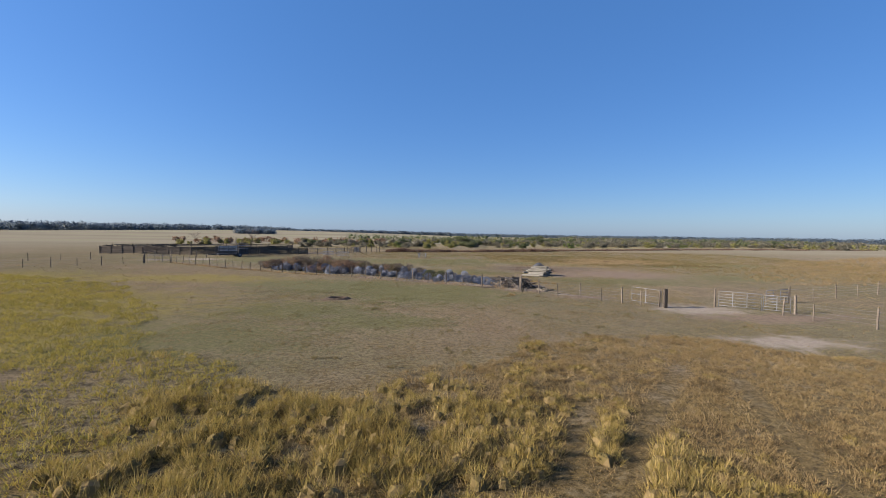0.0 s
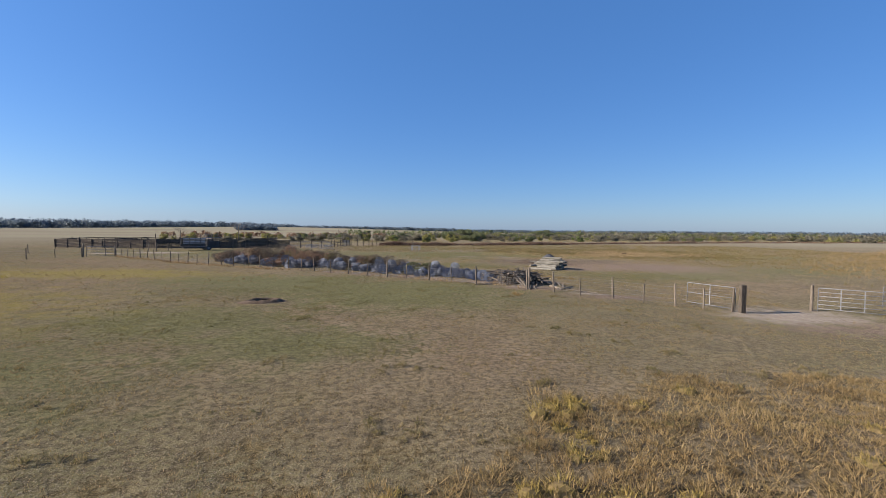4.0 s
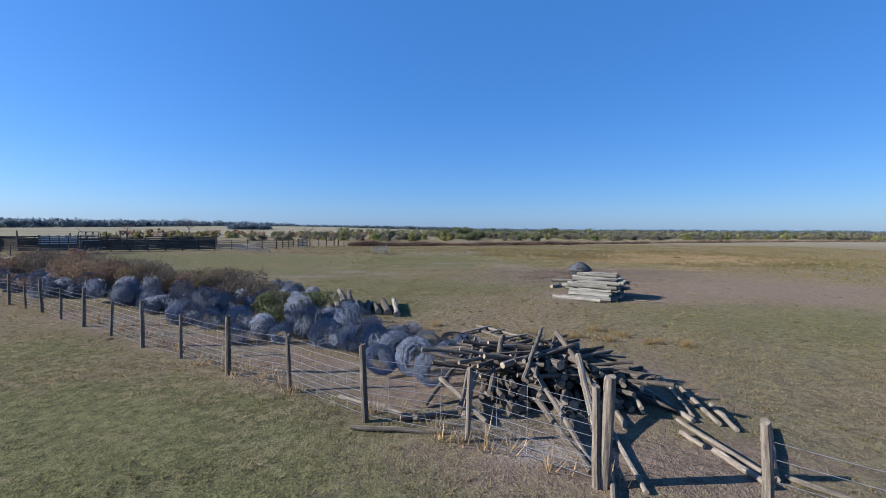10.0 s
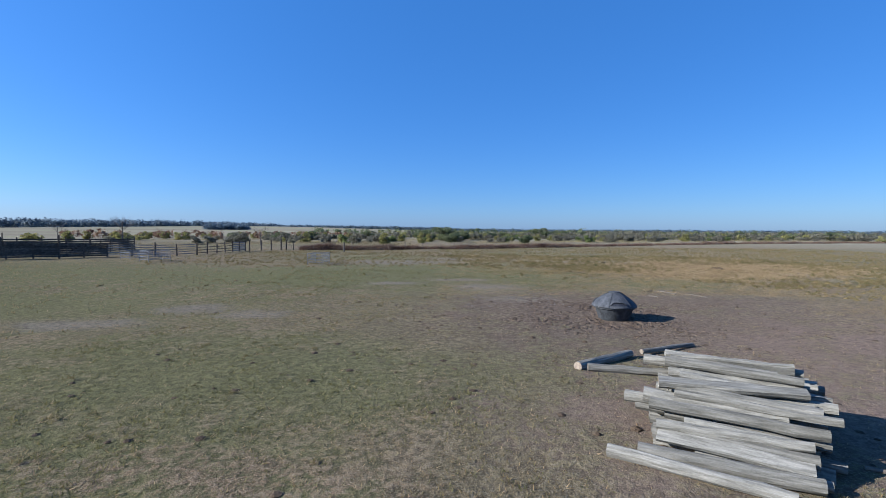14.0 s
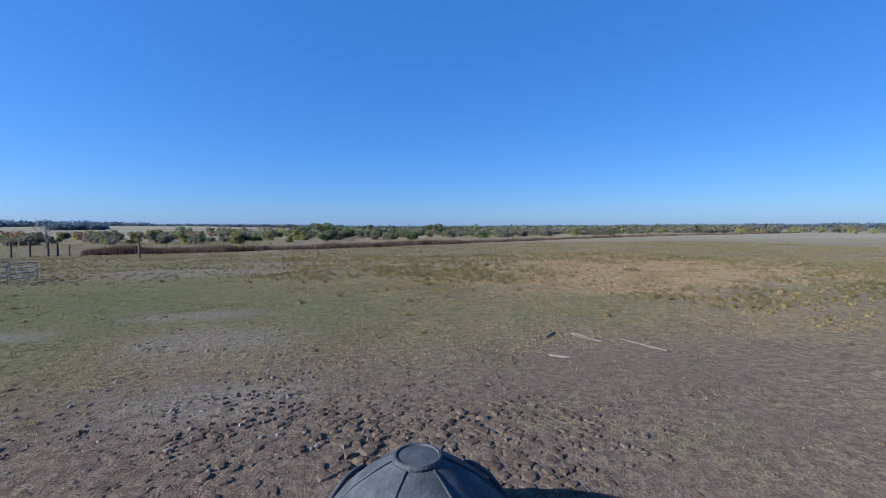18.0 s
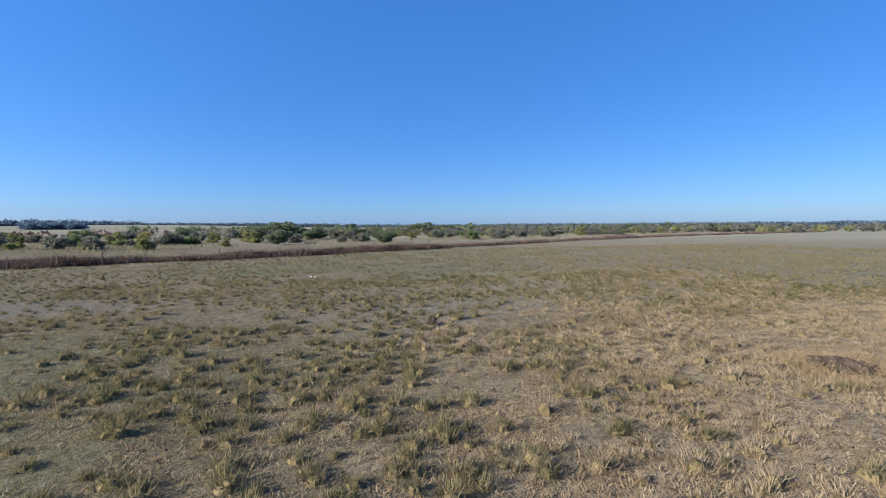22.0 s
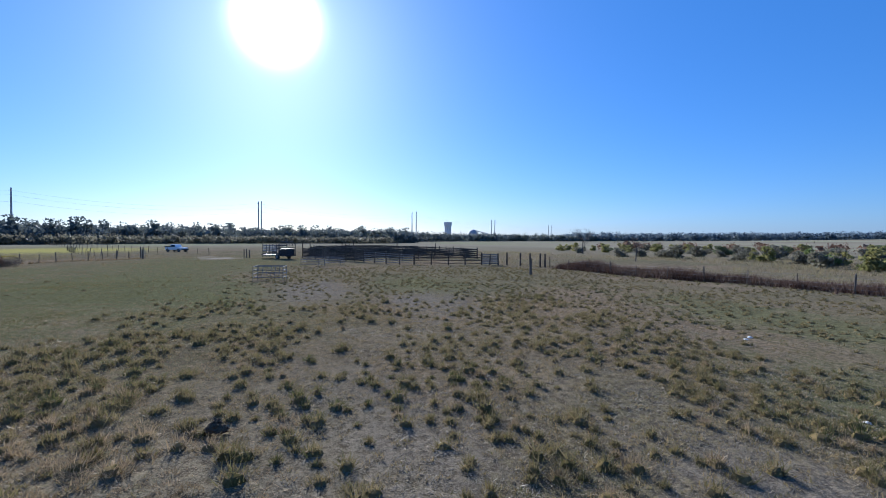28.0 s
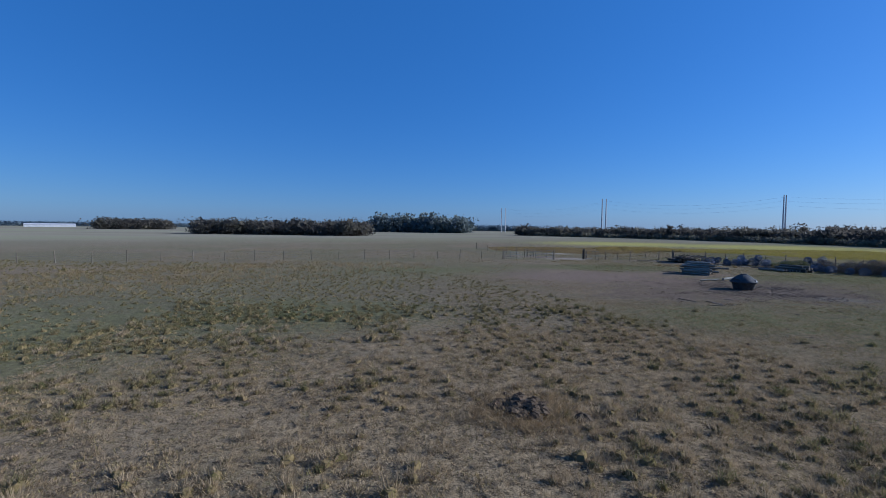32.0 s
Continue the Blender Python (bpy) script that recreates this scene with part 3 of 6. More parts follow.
TALL_X = [-70, -30, -17, -12, -7, -3, 1.4, 6, 10, 14, 20, 30, 60]
TALL_Y = [66, 50, 33, 24, 21.6, 21.2, 22.6, 27, 29.5, 30, 26, 21, 18]
RUTS = [[(10.6, 23.6), (6.4, 17.6), (4.0, 13.8), (2, 9)], [(12, 22), (9.6, 16), (8, 10)], [(5.2, 19.2), (3.6, 15.4), (2.6, 12)], [(-12, 13.5), (-7, 16.3)]]


def tall_edge(x, y):
    return np.interp(x, TALL_X, TALL_Y) + 1.6 * lumpy(x, y, 0.6, 3) - y


def off_ruts(x, y):
    d = np.full(np.shape(x), 9.0)
    for r in RUTS:
        d = np.minimum(d, np.abs(off_line(x, y, r)))
    return d


def stuff(name, verts, material, label, category="grass"):
    return tagged(new(name, tri_mesh(name, verts, material)), label, category, kind="stuff")


def in_tall(x, y):
    return (tall_edge(x, y) > 0) & (off_ruts(x, y) > 0.32)


def spaced(x0, x1, y0, y1, step, keep):
    """Places on a loose grid, as tussocks keep their distance."""
    gx, gy = np.meshgrid(np.arange(x0, x1, step), np.arange(y0, y1, step))
    x, y = gx.ravel() + rng.uniform(-0.42, 0.42, gx.size) * step, gy.ravel() + rng.uniform(-0.42, 0.42, gx.size) * step
    k = rng.uniform(0, 1, len(x)) < keep(x, y)
    return x[k], y[k]


def buns(px, py, radius, height, per, width, length, flare=0.5):
    """Cushions of grass: blades rooted all over a low dome, each pointing up and outwards, with stray ones among them."""
    n = len(px)
    m = n * per
    big, high = np.repeat(np.broadcast_to(radius, (n,)), per), np.repeat(np.broadcast_to(height, (n,)), per)
    lop = rng.uniform(0, 2 * np.pi, n)
    u, a = np.sqrt(rng.uniform(0, 1, m)), rng.uniform(0, 2 * np.pi, m)
    big = big * (1 + 0.22 * np.sin(2 * a + np.repeat(lop, per)) + 0.12 * np.sin(5 * a + np.repeat(lop, per) * 3))
    bx, by = np.repeat(px, per) + u * big * np.cos(a), np.repeat(py, per) + u * big * np.sin(a)
    z = np.repeat(land(px, py), per) - 0.02 + high * 0.6 * (1 - u ** 2.4)
    tip = np.stack([flare * u * np.cos(a), flare * u * np.sin(a), np.full(m, 0.8)], -1) + rng.normal(0, 0.3, (m, 3))
    tip[:, 2] = np.abs(tip[:, 2])
    tip *= (length * high / np.maximum(np.linalg.norm(tip, axis=1), 0.2) * rng.uniform(0.5, 1.35, m))[:, None]
    t, w = rng.uniform(0, np.pi, m), width * rng.uniform(0.6, 1.5, m)
    v = np.empty((m, 3, 3))
    v[:, 0] = np.stack([bx + w * np.cos(t), by + w * np.sin(t), z], -1)
    v[:, 1] = np.stack([bx - w * np.cos(t), by - w * np.sin(t), z], -1)
    v[:, 2] = np.stack([bx, by, z], -1) + tip
    return v


CORES = []


def hummocks(x, y, per, width, size, lean=0.5, core=True, squat=1.0):
    """Tussocks: a rounded bun of short blades on a dark matted core."""
    rad, high = 0.185 * size, 0.21 * size * rng.uniform(0.75, 1.25, len(x)) * squat
    grass = buns(x, y, rad, high, per, width, 0.68, lean)
    if core:
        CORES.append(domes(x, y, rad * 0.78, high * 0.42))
    return grass


# tall golden grass in close cushions with dark gaps, lower and browner towards its edge
def gold_keep(x, y):
    gap = np.clip(0.82 + 0.55 * lumpy(x, y, 1.5, 5) + 0.3 * lumpy(x, y, 0.5, 15), 0.12, 1)
    return np.where(in_tall(x, y) & (off_ruts(x, y) > 0.42) & (x > -7 + 3 * lumpy(x, y, 0.5, 14)), gap * np.where((x < 2.5) & (y > 19.5), 0.5, 1), 0.0)


cx, cy = spaced(-14, 30, 6, 31, 0.41, gold_keep)
low = np.clip((1 - 0.6 * np.clip((cx - 5) / 4, 0, 1)) * (1 - 0.5 * np.clip((cy - 18 + 0.5 * np.clip(cx, 0, 6)) / 5, 0, 1)) + 0.12 * lumpy(cx, cy, 0.8, 25), 0.3, 1.0)
size = rng.uniform(0.75, 1.3, len(cx)) * (1 + 0.3 * lumpy(cx, cy, 0.9, 9))
tall = buns(cx, cy, 0.25 * size, 0.46 * size * low, 110, 0.0065, 0.62, 0.75).reshape(len(cx), 110, 3, 3)
tan = low + rng.normal(0, 0.12, len(cx)) < 0.56
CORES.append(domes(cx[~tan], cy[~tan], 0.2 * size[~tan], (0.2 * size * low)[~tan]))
x, y = scatter(30000, -4, 32, 8, 31, lambda x, y: np.where(in_tall(x, y), 0.95, 0.0))
stuff("tall_grass", tall[~tan].reshape(-1, 3, 3), G_TALL, "tall golden dry grass in dense cushions", "grass")
stuff("tan_grass", np.concatenate([tall[tan].reshape(-1, 3, 3), blades(x, y, 5, 0.15, 0.11, 0.0075, 1.1)]), G_TAN, "low tan dry grass in small cushions", "grass")
cx, cy = spaced(-52, -4, 7, 58, 0.52, lambda x, y: np.where((tall_edge(x, y) > 0) & (x < -6 + 3 * lumpy(x, y, 0.5, 14)), np.clip(0.8 + 0.7 * lumpy(x, y, 0.5, 6), 0.15, 1), 0))
stuff("sedge", hummocks(cx, cy, 52, 0.012, rng.uniform(1.2, 2.0, len(cx)), 0.8, False, 0.7), G_LEFT, "yellow green sedge and rough grass in cushions", "grass")


def short_keep(x, y):
    return np.clip(0.75 + 0.4 * lumpy(x, y, 0.5, 11), 0.15, 1) * (1 - 0.93 * worn_at(x, y)) * np.where(tall_edge(x, y) > 0, 0.2, 1)


def green_at(x, y):
    g = np.zeros(np.shape(x))
    for cx, cy, rx, ry in GREEN:
        g = np.maximum(g, np.clip(1.5 - np.hypot((x - cx) / rx, (y - cy) / ry), 0, 1))
    return g


lush = []
chunks = []
for x0, x1, y0, y1, n in ((-14, 24, 14, 48, 66000), (-8, 26, 48, 70, 38000), (-2, 40, 70, 100, 44000), (14, 60, 96, 128, 34000)):
    x, y = scatter(n, x0, x1, y0, y1, short_keep)
    v = blades(x, y, 4, 0.052 + 0.018 * lumpy(x, y, 0.7, 12), 0.05, 0.0085, 0.9)
    g = np.repeat(green_at(x, y) > rng.uniform(0, 0.8, len(x)), 4)
    chunks.append(v[~g])
    lush.append(v[g])
FLOWN = [(0, 0), (2, 16), (6.6, 42), (11, 58), (19, 78), (30, 98), (40, 114)]
x, y = scatter(40000, -60, 80, 24, 140, lambda x, y: short_keep(x, y) * (np.abs(off_line(x, y, FLOWN)) > 19))
chunks.append(blades(x, y, 4, 0.09, 0.12, 0.02, 0.8))
stuff("green_turf", np.concatenate(lush), G_GREEN, "short fresh green pasture grass", "grass")
stuff("short_grass", np.concatenate(chunks), G_SHORT, "short grazed green and brown pasture grass", "grass")


def sward(x, y):
    """Where close green turf keeps tussocks and straw away."""
    return np.clip(1.4 - np.minimum(np.hypot((x - 13) / 7, (y - 92) / 6), np.hypot((x - 5) / 8, (y - 101) / 6)), 0, 1)


def tuss_keep(x, y):
    edge = np.interp(x, (-30, -4, 19, 24, 28, 31, 35, 45, 60), (104, 103, 103.5, 102, 99, 90, 77, 67, 61))
    z = np.clip((y - edge + 2.5) / 5, 0.05 * (y > 86), 1) * (off_line(x, y, DITCH) < -2) * np.clip((x + 22) / 10, 0, 1)
    return z * np.clip(0.72 + 0.75 * lumpy(x, y, 0.3, 21), 0.08, 0.95) * (1 - 0.5 * worn_at(x, y)) * (1 - 0.85 * sward(x, y))


def bleached(x, y):
    """Share of straw coloured tussocks."""
    d = np.minimum(np.hypot((x - 39) / 10, (y - 103) / 8), np.hypot((x - 35) / 8, (y - 97) / 4))
    return np.clip(1.5 - d + 0.35 * lumpy(x, y, 0.5, 23), 0.08, 0.95)


x, y = spaced(12, 56, 88, 125, 0.5, tuss_keep)
near = hummocks(x, y, 90, 0.007, 0.5 + 0.75 * rng.uniform(0, 1, len(x)) ** 1.5, 0.75, True, 1.12)
tufts = near.reshape(len(x), 90, 3, 3)
light = rng.uniform(0, 1, len(x)) < bleached(x, y)
near, dry_near = tufts[~light].reshape(-1, 3, 3), tufts[light].reshape(-1, 3, 3)
x, y = spaced(-22, 100, 60, 162, 0.62, lambda x, y: tuss_keep(x, y) * ~((x > 12) & (x < 56) & (y > 88) & (y < 125)))
far_t = hummocks(x, y, 18, 0.02, rng.uniform(0.5, 1.1, len(x)), 0.7, True, 0.75)
x, y = scatter(420, -14, 24, 26, 86, lambda x, y: 0.6 * (1 - worn_at(x, y)))
few = hummocks(x, y, 60, 0.006, rng.uniform(0.3, 0.65, len(x)), 0.8, False, 0.8)
x, y = spaced(20, 34, 98, 114, 0.72, lambda x, y: np.clip(1.35 - np.hypot((x - 25.5) / 6, (y - 105) / 6), 0, 0.85) * np.clip(0.8 + 0.6 * lumpy(x, y, 0.4, 61), 0.1, 1))
few = np.concatenate([few, hummocks(x, y, 120, 0.0085, rng.uniform(0.85, 1.45, len(x)))])
cx, cy = scatter(46, -16, 14, 23, 47, lambda x, y: 1.0 + 0 * x)
x, y = np.repeat(cx, 4) + rng.normal(0, 0.4, 4 * len(cx)), np.repeat(cy, 4) + rng.normal(0, 0.25, 4 * len(cy))
few = np.concatenate([few, hummocks(x, y, 80, 0.006, rng.uniform(0.4, 0.95, len(x)), 0.9, False, 0.8)])
stuff("tussocks", np.concatenate([near, far_t, few]), G_TUSS, "rounded tussocks of coarse brown and green grass", "grass")
x, y = spaced(14, 54, 92, 124, 0.31, lambda x, y: 0.8 * np.clip(tuss_keep(x, y) + 0.25, 0, 1) * (1 - 0.7 * np.exp(-(((x - 30) / 5) ** 2 + ((y - 109.5) / 3) ** 2))) * (1 - 0.85 * sward(x, y)))
low_t = hummocks(x, y, 24, 0.009, rng.uniform(0.5, 1.05, len(x)), 1.0, False, 0.6)
stuff("low_tufts", low_t, G_MIXED, "low soft tufts of tan and olive grass", "grass")
x, y = spaced(28, 52, 93, 111, 0.43, lambda x, y: 0.9 * bleached(x, y))
dry_near = np.concatenate([dry_near, hummocks(x, y, 100, 0.0055, rng.uniform(0.7, 1.2, len(x)), 0.9, False, 0.6)])
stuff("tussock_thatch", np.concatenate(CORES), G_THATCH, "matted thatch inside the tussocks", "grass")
stuff("dry_tussocks", dry_near, G_BUN, "rounded tussocks of bleached straw coloured grass", "grass")

lit, ashen = [], []
for x0, x1, y0, y1, n in ((10, 34, 84, 104, 50000), (20, 52, 98, 126, 80000), (-4, 24, 52, 84, 15000)):
    x, y = scatter(n, x0, x1, y0, y1, lambda x, y: (0.9 if y0 > 80 else 0.7) * (1 - 0.9 * sward(x, y)) * (1 - np.exp(-(((x - 19) / 12) ** 2 + ((y - 78) / 9) ** 2))))
    v = blades(x, y, 3, 0.045, 0.1, 0.008, 2.2)
    grey = (v[:, 0, 1] + 5 * lumpy(v[:, 0, 0], v[:, 0, 1], 0.3, 41) > 110) & (v[:, 0, 0] < 38)
    lit.append(v[~grey])
    ashen.append(v[grey])
x, y = scatter(9000, -2, 16, 44, 56, lambda x, y: 0.25 + 0.5 * worn_at(x, y))
lit.append(blades(x, y, 2, 0.025, 0.1, 0.005, 3.0))
stuff("straw_litter", np.concatenate(lit), G_STRAW, "matted bleached straw and stubble on the turf", "straw")
stuff("straw_litter", np.concatenate(ashen), G_PALE, "pale straw and stubble on the turf, sun glare in its colour", "straw")

# churned mud round the feeder
x, y = scatter(30000, 4, 34, 66, 92, lambda x, y: np.clip(1.3 - np.hypot((x - 17.5) / 9, (y - 79) / 7.5), 0, 1) * np.clip(0.75 + 0.6 * lumpy(x, y, 0.5, 31), 0.15, 1))
near = np.clip(1.3 - np.hypot(x - 17.2, y - 78.5) / 6, 0.35, 1)
stuff("mud_clods", domes(x, y, 0.1 * near * rng.uniform(0.4, 1.7, len(x)), 0.032 * near * rng.uniform(0.3, 1.6, len(x))), M_MUD, "churned brown mud clods round the feeder", "mud")
x, y = scatter(500, 10, 16.5, 80, 94, lambda x, y: worn_at(x, y))
stuff("ash_clods", domes(x, y, 0.04 * rng.uniform(0.5, 1.7, len(x)), 0.028 * rng.uniform(0.4, 1.5, len(x))), M_ASH, "pale grey dried clods of earth", "earth")

# straw strip along the eastern fence and beyond the gateway
STRAW = [(46, 62), (62, 84), (90, 110), (150, 150)]
x, y = scatter(11000, 42, 170, 58, 160, lambda x, y: np.where(np.abs(off_line(x, y, STRAW) + 6) < 9 + 2 * lumpy(x, y, 0.2, 4), 1.0, 0.0))
stuff("straw_grass", blades(x, y, 13, 0.34, 0.3, 0.013, 0.8), G_DRY, "strip of tall straw coloured dry grass", "grass")
seg = rng.uniform(0, len(DITCH) - 1.001, 11000) ** 1.0
seg = (len(DITCH) - 1.001) * (seg / (len(DITCH) - 1.001)) ** 1.3
k = seg.astype(int)
dl = np.array(DITCH, float)
fx, fy = dl[k] [:, 0], dl[k][:, 1]
dx, dy = dl[k + 1, 0] - fx, dl[k + 1, 1] - fy
w, o = seg - k, rng.normal(0.7, 1.0, len(k))
nl = np.hypot(dx, dy)
x, y = fx + dx * w - dy / nl * o, fy + dy * w + dx / nl * o
stuff("reeds", blades(x, y, 13, 0.6 + 0.25 * lumpy(x, y, 0.35, 51), 0.26, 0.03, 0.7), G_REED, "russet dead reeds lining the ditch", "reeds")
x, y = scatter(30000, -80, 230, 100, 300, lambda x, y: np.where((off_line(x, y, DITCH) > 4) & (off_line(x, y, DITCH) < 90), np.clip(0.4 + 0.7 * lumpy(x, y, 0.06, 8), 0, 1), 0.0))
stuff("marsh_grass", blades(x, y, 11, 0.38, 0.7, 0.035, 0.8), G_MARSH, "pale marsh grass between the scrub", "grass")
# tall tufts left standing by the timber
x = np.array([7.6, 6.4, 8.3, 11.2, 11.9, 12.6, 13.3, 14.2, 10.6, 9.7, 7.35, 12.0, 5.9])
y = np.array([45.4, 58.6, 58.6, 57.2, 56.8, 57.4, 56.6, 56.2, 56.9, 57.4, 45.6, 58.2, 57.6])
x, y = np.repeat(x, 7) + rng.normal(0, 0.14, len(x) * 7), np.repeat(y, 7) + rng.normal(0, 0.14, len(y) * 7)
stuff("dry_tufts", blades(x, y, 34, 0.2, 0.08, 0.005, 0.6), G_TAN, "standing tufts of pale dry grass", "grass")


def track(name, points, width, label):
    """A pale track laid just over the ground."""
    pts = [Vector((*p, 0)) for p in points]
    v, f = [], []
    for i, p in enumerate(pts):
        d = (pts[min(i + 1, len(pts) - 1)] - pts[max(i - 1, 0)]).normalized()
        s = Vector((-d.y, d.x, 0)) * width / 2
        v += [(*(p + s).xy, float(land(p.x, p.y)) + 0.06), (*(p - s).xy, float(land(p.x, p.y)) + 0.06)]
        if i:
            f.append((2 * i - 2, 2 * i - 1, 2 * i + 1, 2 * i))
    tagged(new(name, Build().raw(v, f).mesh(name, M_TRACK)), label, "road", kind="structure")


M_TRACK = surface("pale shell track", (0.34, 0.33, 0.31), (0.44, 0.43, 0.41), (0.52, 0.51, 0.49), 0.6, bump=0.2)
track("farm_road", [(39 - d * math.sin(radians(a)), 112 + d * math.cos(radians(a))) for a, d in ((128, 150), (131, 190), (133, 230), (134, 300), (133, 380))], 5.0, "pale shell track leading off between the woods")


# ---- trees and scrub ----
def crown_corners(lobes, count, size, r):
    """Loose leaf triangles scattered through lobes (x, y, z, rx, ry, rz)."""
    lobes = np.array(lobes, float)
    vol = lobes[:, 3] * lobes[:, 4] * lobes[:, 5]
    k = r.choice(len(lobes), count, p=vol / vol.sum())
    d = r.normal(0, 1, (count, 3))
    d /= np.linalg.norm(d, axis=1)[:, None]
    rad = r.uniform(0.35, 1.06, count) ** 0.5
    c = lobes[k, :3] + d * lobes[k, 3:] * rad[:, None]
    s = size * r.uniform(0.5, 1.5, count)[:, None]
    a = r.normal(0, 1, (count, 3))
    a /= np.linalg.norm(a, axis=1)[:, None]
    b = np.cross(a, r.normal(0, 1, (count, 3)))
    b /= np.linalg.norm(b, axis=1)[:, None]
    v = np.stack([c + a * s, c - a * s * 0.5 + b * s * 0.8, c - a * s * 0.5 - b * s * 0.8], 1)
    v[:, :, 2] = np.maximum(v[:, :, 2], 0.02)
    return v


def limbs(b, r, height, spread, n, thick):
    for k in range(n):
        a = 2 * math.pi * k / n + r.uniform(-0.4, 0.4)
        z0 = height * r.uniform(0.12, 0.4)
        e = (spread * math.cos(a) * r.uniform(0.6, 1), spread * math.sin(a) * r.uniform(0.6, 1), height * r.uniform(0.6, 0.9))
        m = (e[0] * 0.4, e[1] * 0.4, z0 + (e[2] - z0) * 0.6)
        b.tube([(0, 0, z0), m, e], [thick * 0.5, thick * 0.35, thick * 0.12], 5)
    return b


def tree(name, height, width, leaf, count, size, label, seed, category="tree", lobes_n=9, low=0.3):
    r = np.random.default_rng(seed)
    rr = random.Random(seed)
    ob = empty(name, pose(0, 0, -0.05), label, category)
    th = 0.05 * height
    b = Build().tube([(0, 0, 0), (0.05 * width, 0.03 * width, height * 0.3), (0.02 * width, -0.04 * width, height * 0.6)], [th, th * 0.7, th * 0.35], 7)
    limbs(b, rr, height, width * 0.4, 6, th)
    part("trunk", b.mesh("trunk", M_BARK), ob)
    lobes = [(0, 0, height * (low + 0.15), width * 0.3, width * 0.3, height * 0.22)]
    for k in range(lobes_n):
        a, q = rr.uniform(0, 6.28), rr.uniform(0.1, 0.36) * width
        lobes.append((q * math.cos(a), q * math.sin(a), height * rr.uniform(low + 0.1, 0.82), width * rr.uniform(0.14, 0.24), width * rr.uniform(0.14, 0.24), height * rr.uniform(0.12, 0.2)))
    part("crown", tri_mesh("crown", crown_corners(lobes, count, size, r), leaf), ob)
    return ob


def place(ob, x, y, turn=0.0, size=1.0, dz=-0.05):
    c = copy_thing(ob, pose(x, y, float(land(x, y)) + dz, 0, 0, turn))
    c.scale = (size, size, size)
    return c


def retire(ob):
    """Takes away a pattern thing once its copies stand."""
    for o in (*ob.children_recursive, ob):
        bpy.data.objects.remove(o)


prng = random.Random(11)
oaks = [tree("oak_tree", 4.3, 8.0, L_OAK, 3600, 0.20, "round crowned dark green oak beyond the ditch", 30 + k, low=0.15) for k in range(3)]
willows = [tree("willow_shrub", 3.4, 4.6, L_YELLOW, 800, 0.26, "yellow green willow shrub in the marsh", 40 + k, "shrub", low=0.05) for k in range(2)]
greys = [tree("scrub_bush", 3.2, 5.0, L_GREY, 800, 0.26, "grey leafless winter scrub bush", 50 + k, "shrub", low=0.02) for k in range(3)]
greens = [tree("green_bush", 3.0, 4.4, L_GREEN, 800, 0.26, "dull green bush among the marsh grass", 60 + k, "shrub", low=0.05) for k in range(2)]


def cam_ray(cx, cy, az, d):
    """The place d metres from (cx, cy), az degrees to the left of +y."""
    return cx - d * math.sin(radians(az)), cy + d * math.cos(radians(az))


# oaks that stand out, by bearing and distance from the field's far end
for az, d, size in ((6.5, 120, 1.15), (10, 128, 0.95), (3.5, 126, 0.85), (-11.5, 190, 1.35), (-14, 200, 1.1), (-9, 196, 1.05), (-17.5, 215, 0.9), (17, 150, 0.8), (-2, 150, 0.8), (-5, 165, 0.75), (26, 140, 0.8), (33, 120, 0.7), (-30, 300, 0.9), (38, 130, 0.6)):
    bx, by = cam_ray(29, 98, az, d)
    place(prng.choice(oaks), bx, by, prng.uniform(0, 360), size)
made = 0
while made < 420:
    bx, by = prng.uniform(-100, 260), prng.uniform(130, 360)
    d = float(off_line(np.array(bx), np.array(by), DITCH))
    if d < 22 or d > 130 or (bx < -15 and by < 170):
        continue
    u = prng.random() + 0.25 * math.sin(bx * 0.05)
    kind = greys if u < 0.5 or bx > 150 else (willows if u < 0.72 or bx < -15 else (greens if u < 0.97 else oaks))
    place(prng.choice(kind), bx, by, prng.uniform(0, 360), prng.uniform(0.42, 0.9))
    made += 1
for t in oaks + willows + greys + greens:
    retire(t)


def woods(name, centre, az0, az1, d0, d1, height, step, leaf, label, depth=25.0, tall=0.0, count=230):
    """A belt of far trees seen from centre between two bearings."""
    r = np.random.default_rng(abs(int(az0 * 7 + d0)) + 1)
    out = []
    step *= 0.36 if d0 < 500 else 0.26
    a = az0
    while a < az1:
        w = (a - az0) / (az1 - az0)
        d = d0 + (d1 - d0) * w + r.uniform(0, depth)
        bx, by = cam_ray(*centre, a, d)
        h = height * r.uniform(0.82, 1.08)
        z0 = float(land(bx, by))
        wd = h * r.uniform(0.75, 1.2)
        lob = []
        if r.random() < tall:
            h *= 1.12
            wd *= 0.5
            for q in range(5):
                lob.append((bx + r.normal(0, wd * 0.22), by + r.normal(0, wd * 0.22), z0 + h * (0.55 + 0.09 * q), wd * 0.42, wd * 0.42, h * 0.07))
        else:
            for q in range(8):
                lob.append((bx + r.normal(0, wd * 0.36), by + r.normal(0, wd * 0.36), z0 + h * r.uniform(0.3, 0.8), wd * 0.3, wd * 0.3, h * 0.17))
        lob.append((bx, by, z0 + h * 0.24, wd * 0.75, wd * 0.75, h * 0.3))
        out.append(crown_corners([(bx, by, z0 + h * 0.4, wd * 0.5, wd * 0.5, h * 0.34)], 36, h * 0.16, r))
        out.append(crown_corners(lob, int(count * 1.1) if d0 < 500 else int(count * 1.7), h * (0.048 if d0 < 400 else 0.062), r))
        a += math.degrees(step / d) * r.uniform(0.6, 1.3)
    return tagged(new(name, tri_mesh(name, np.concatenate(out), leaf)), label, "woods", kind="stuff")


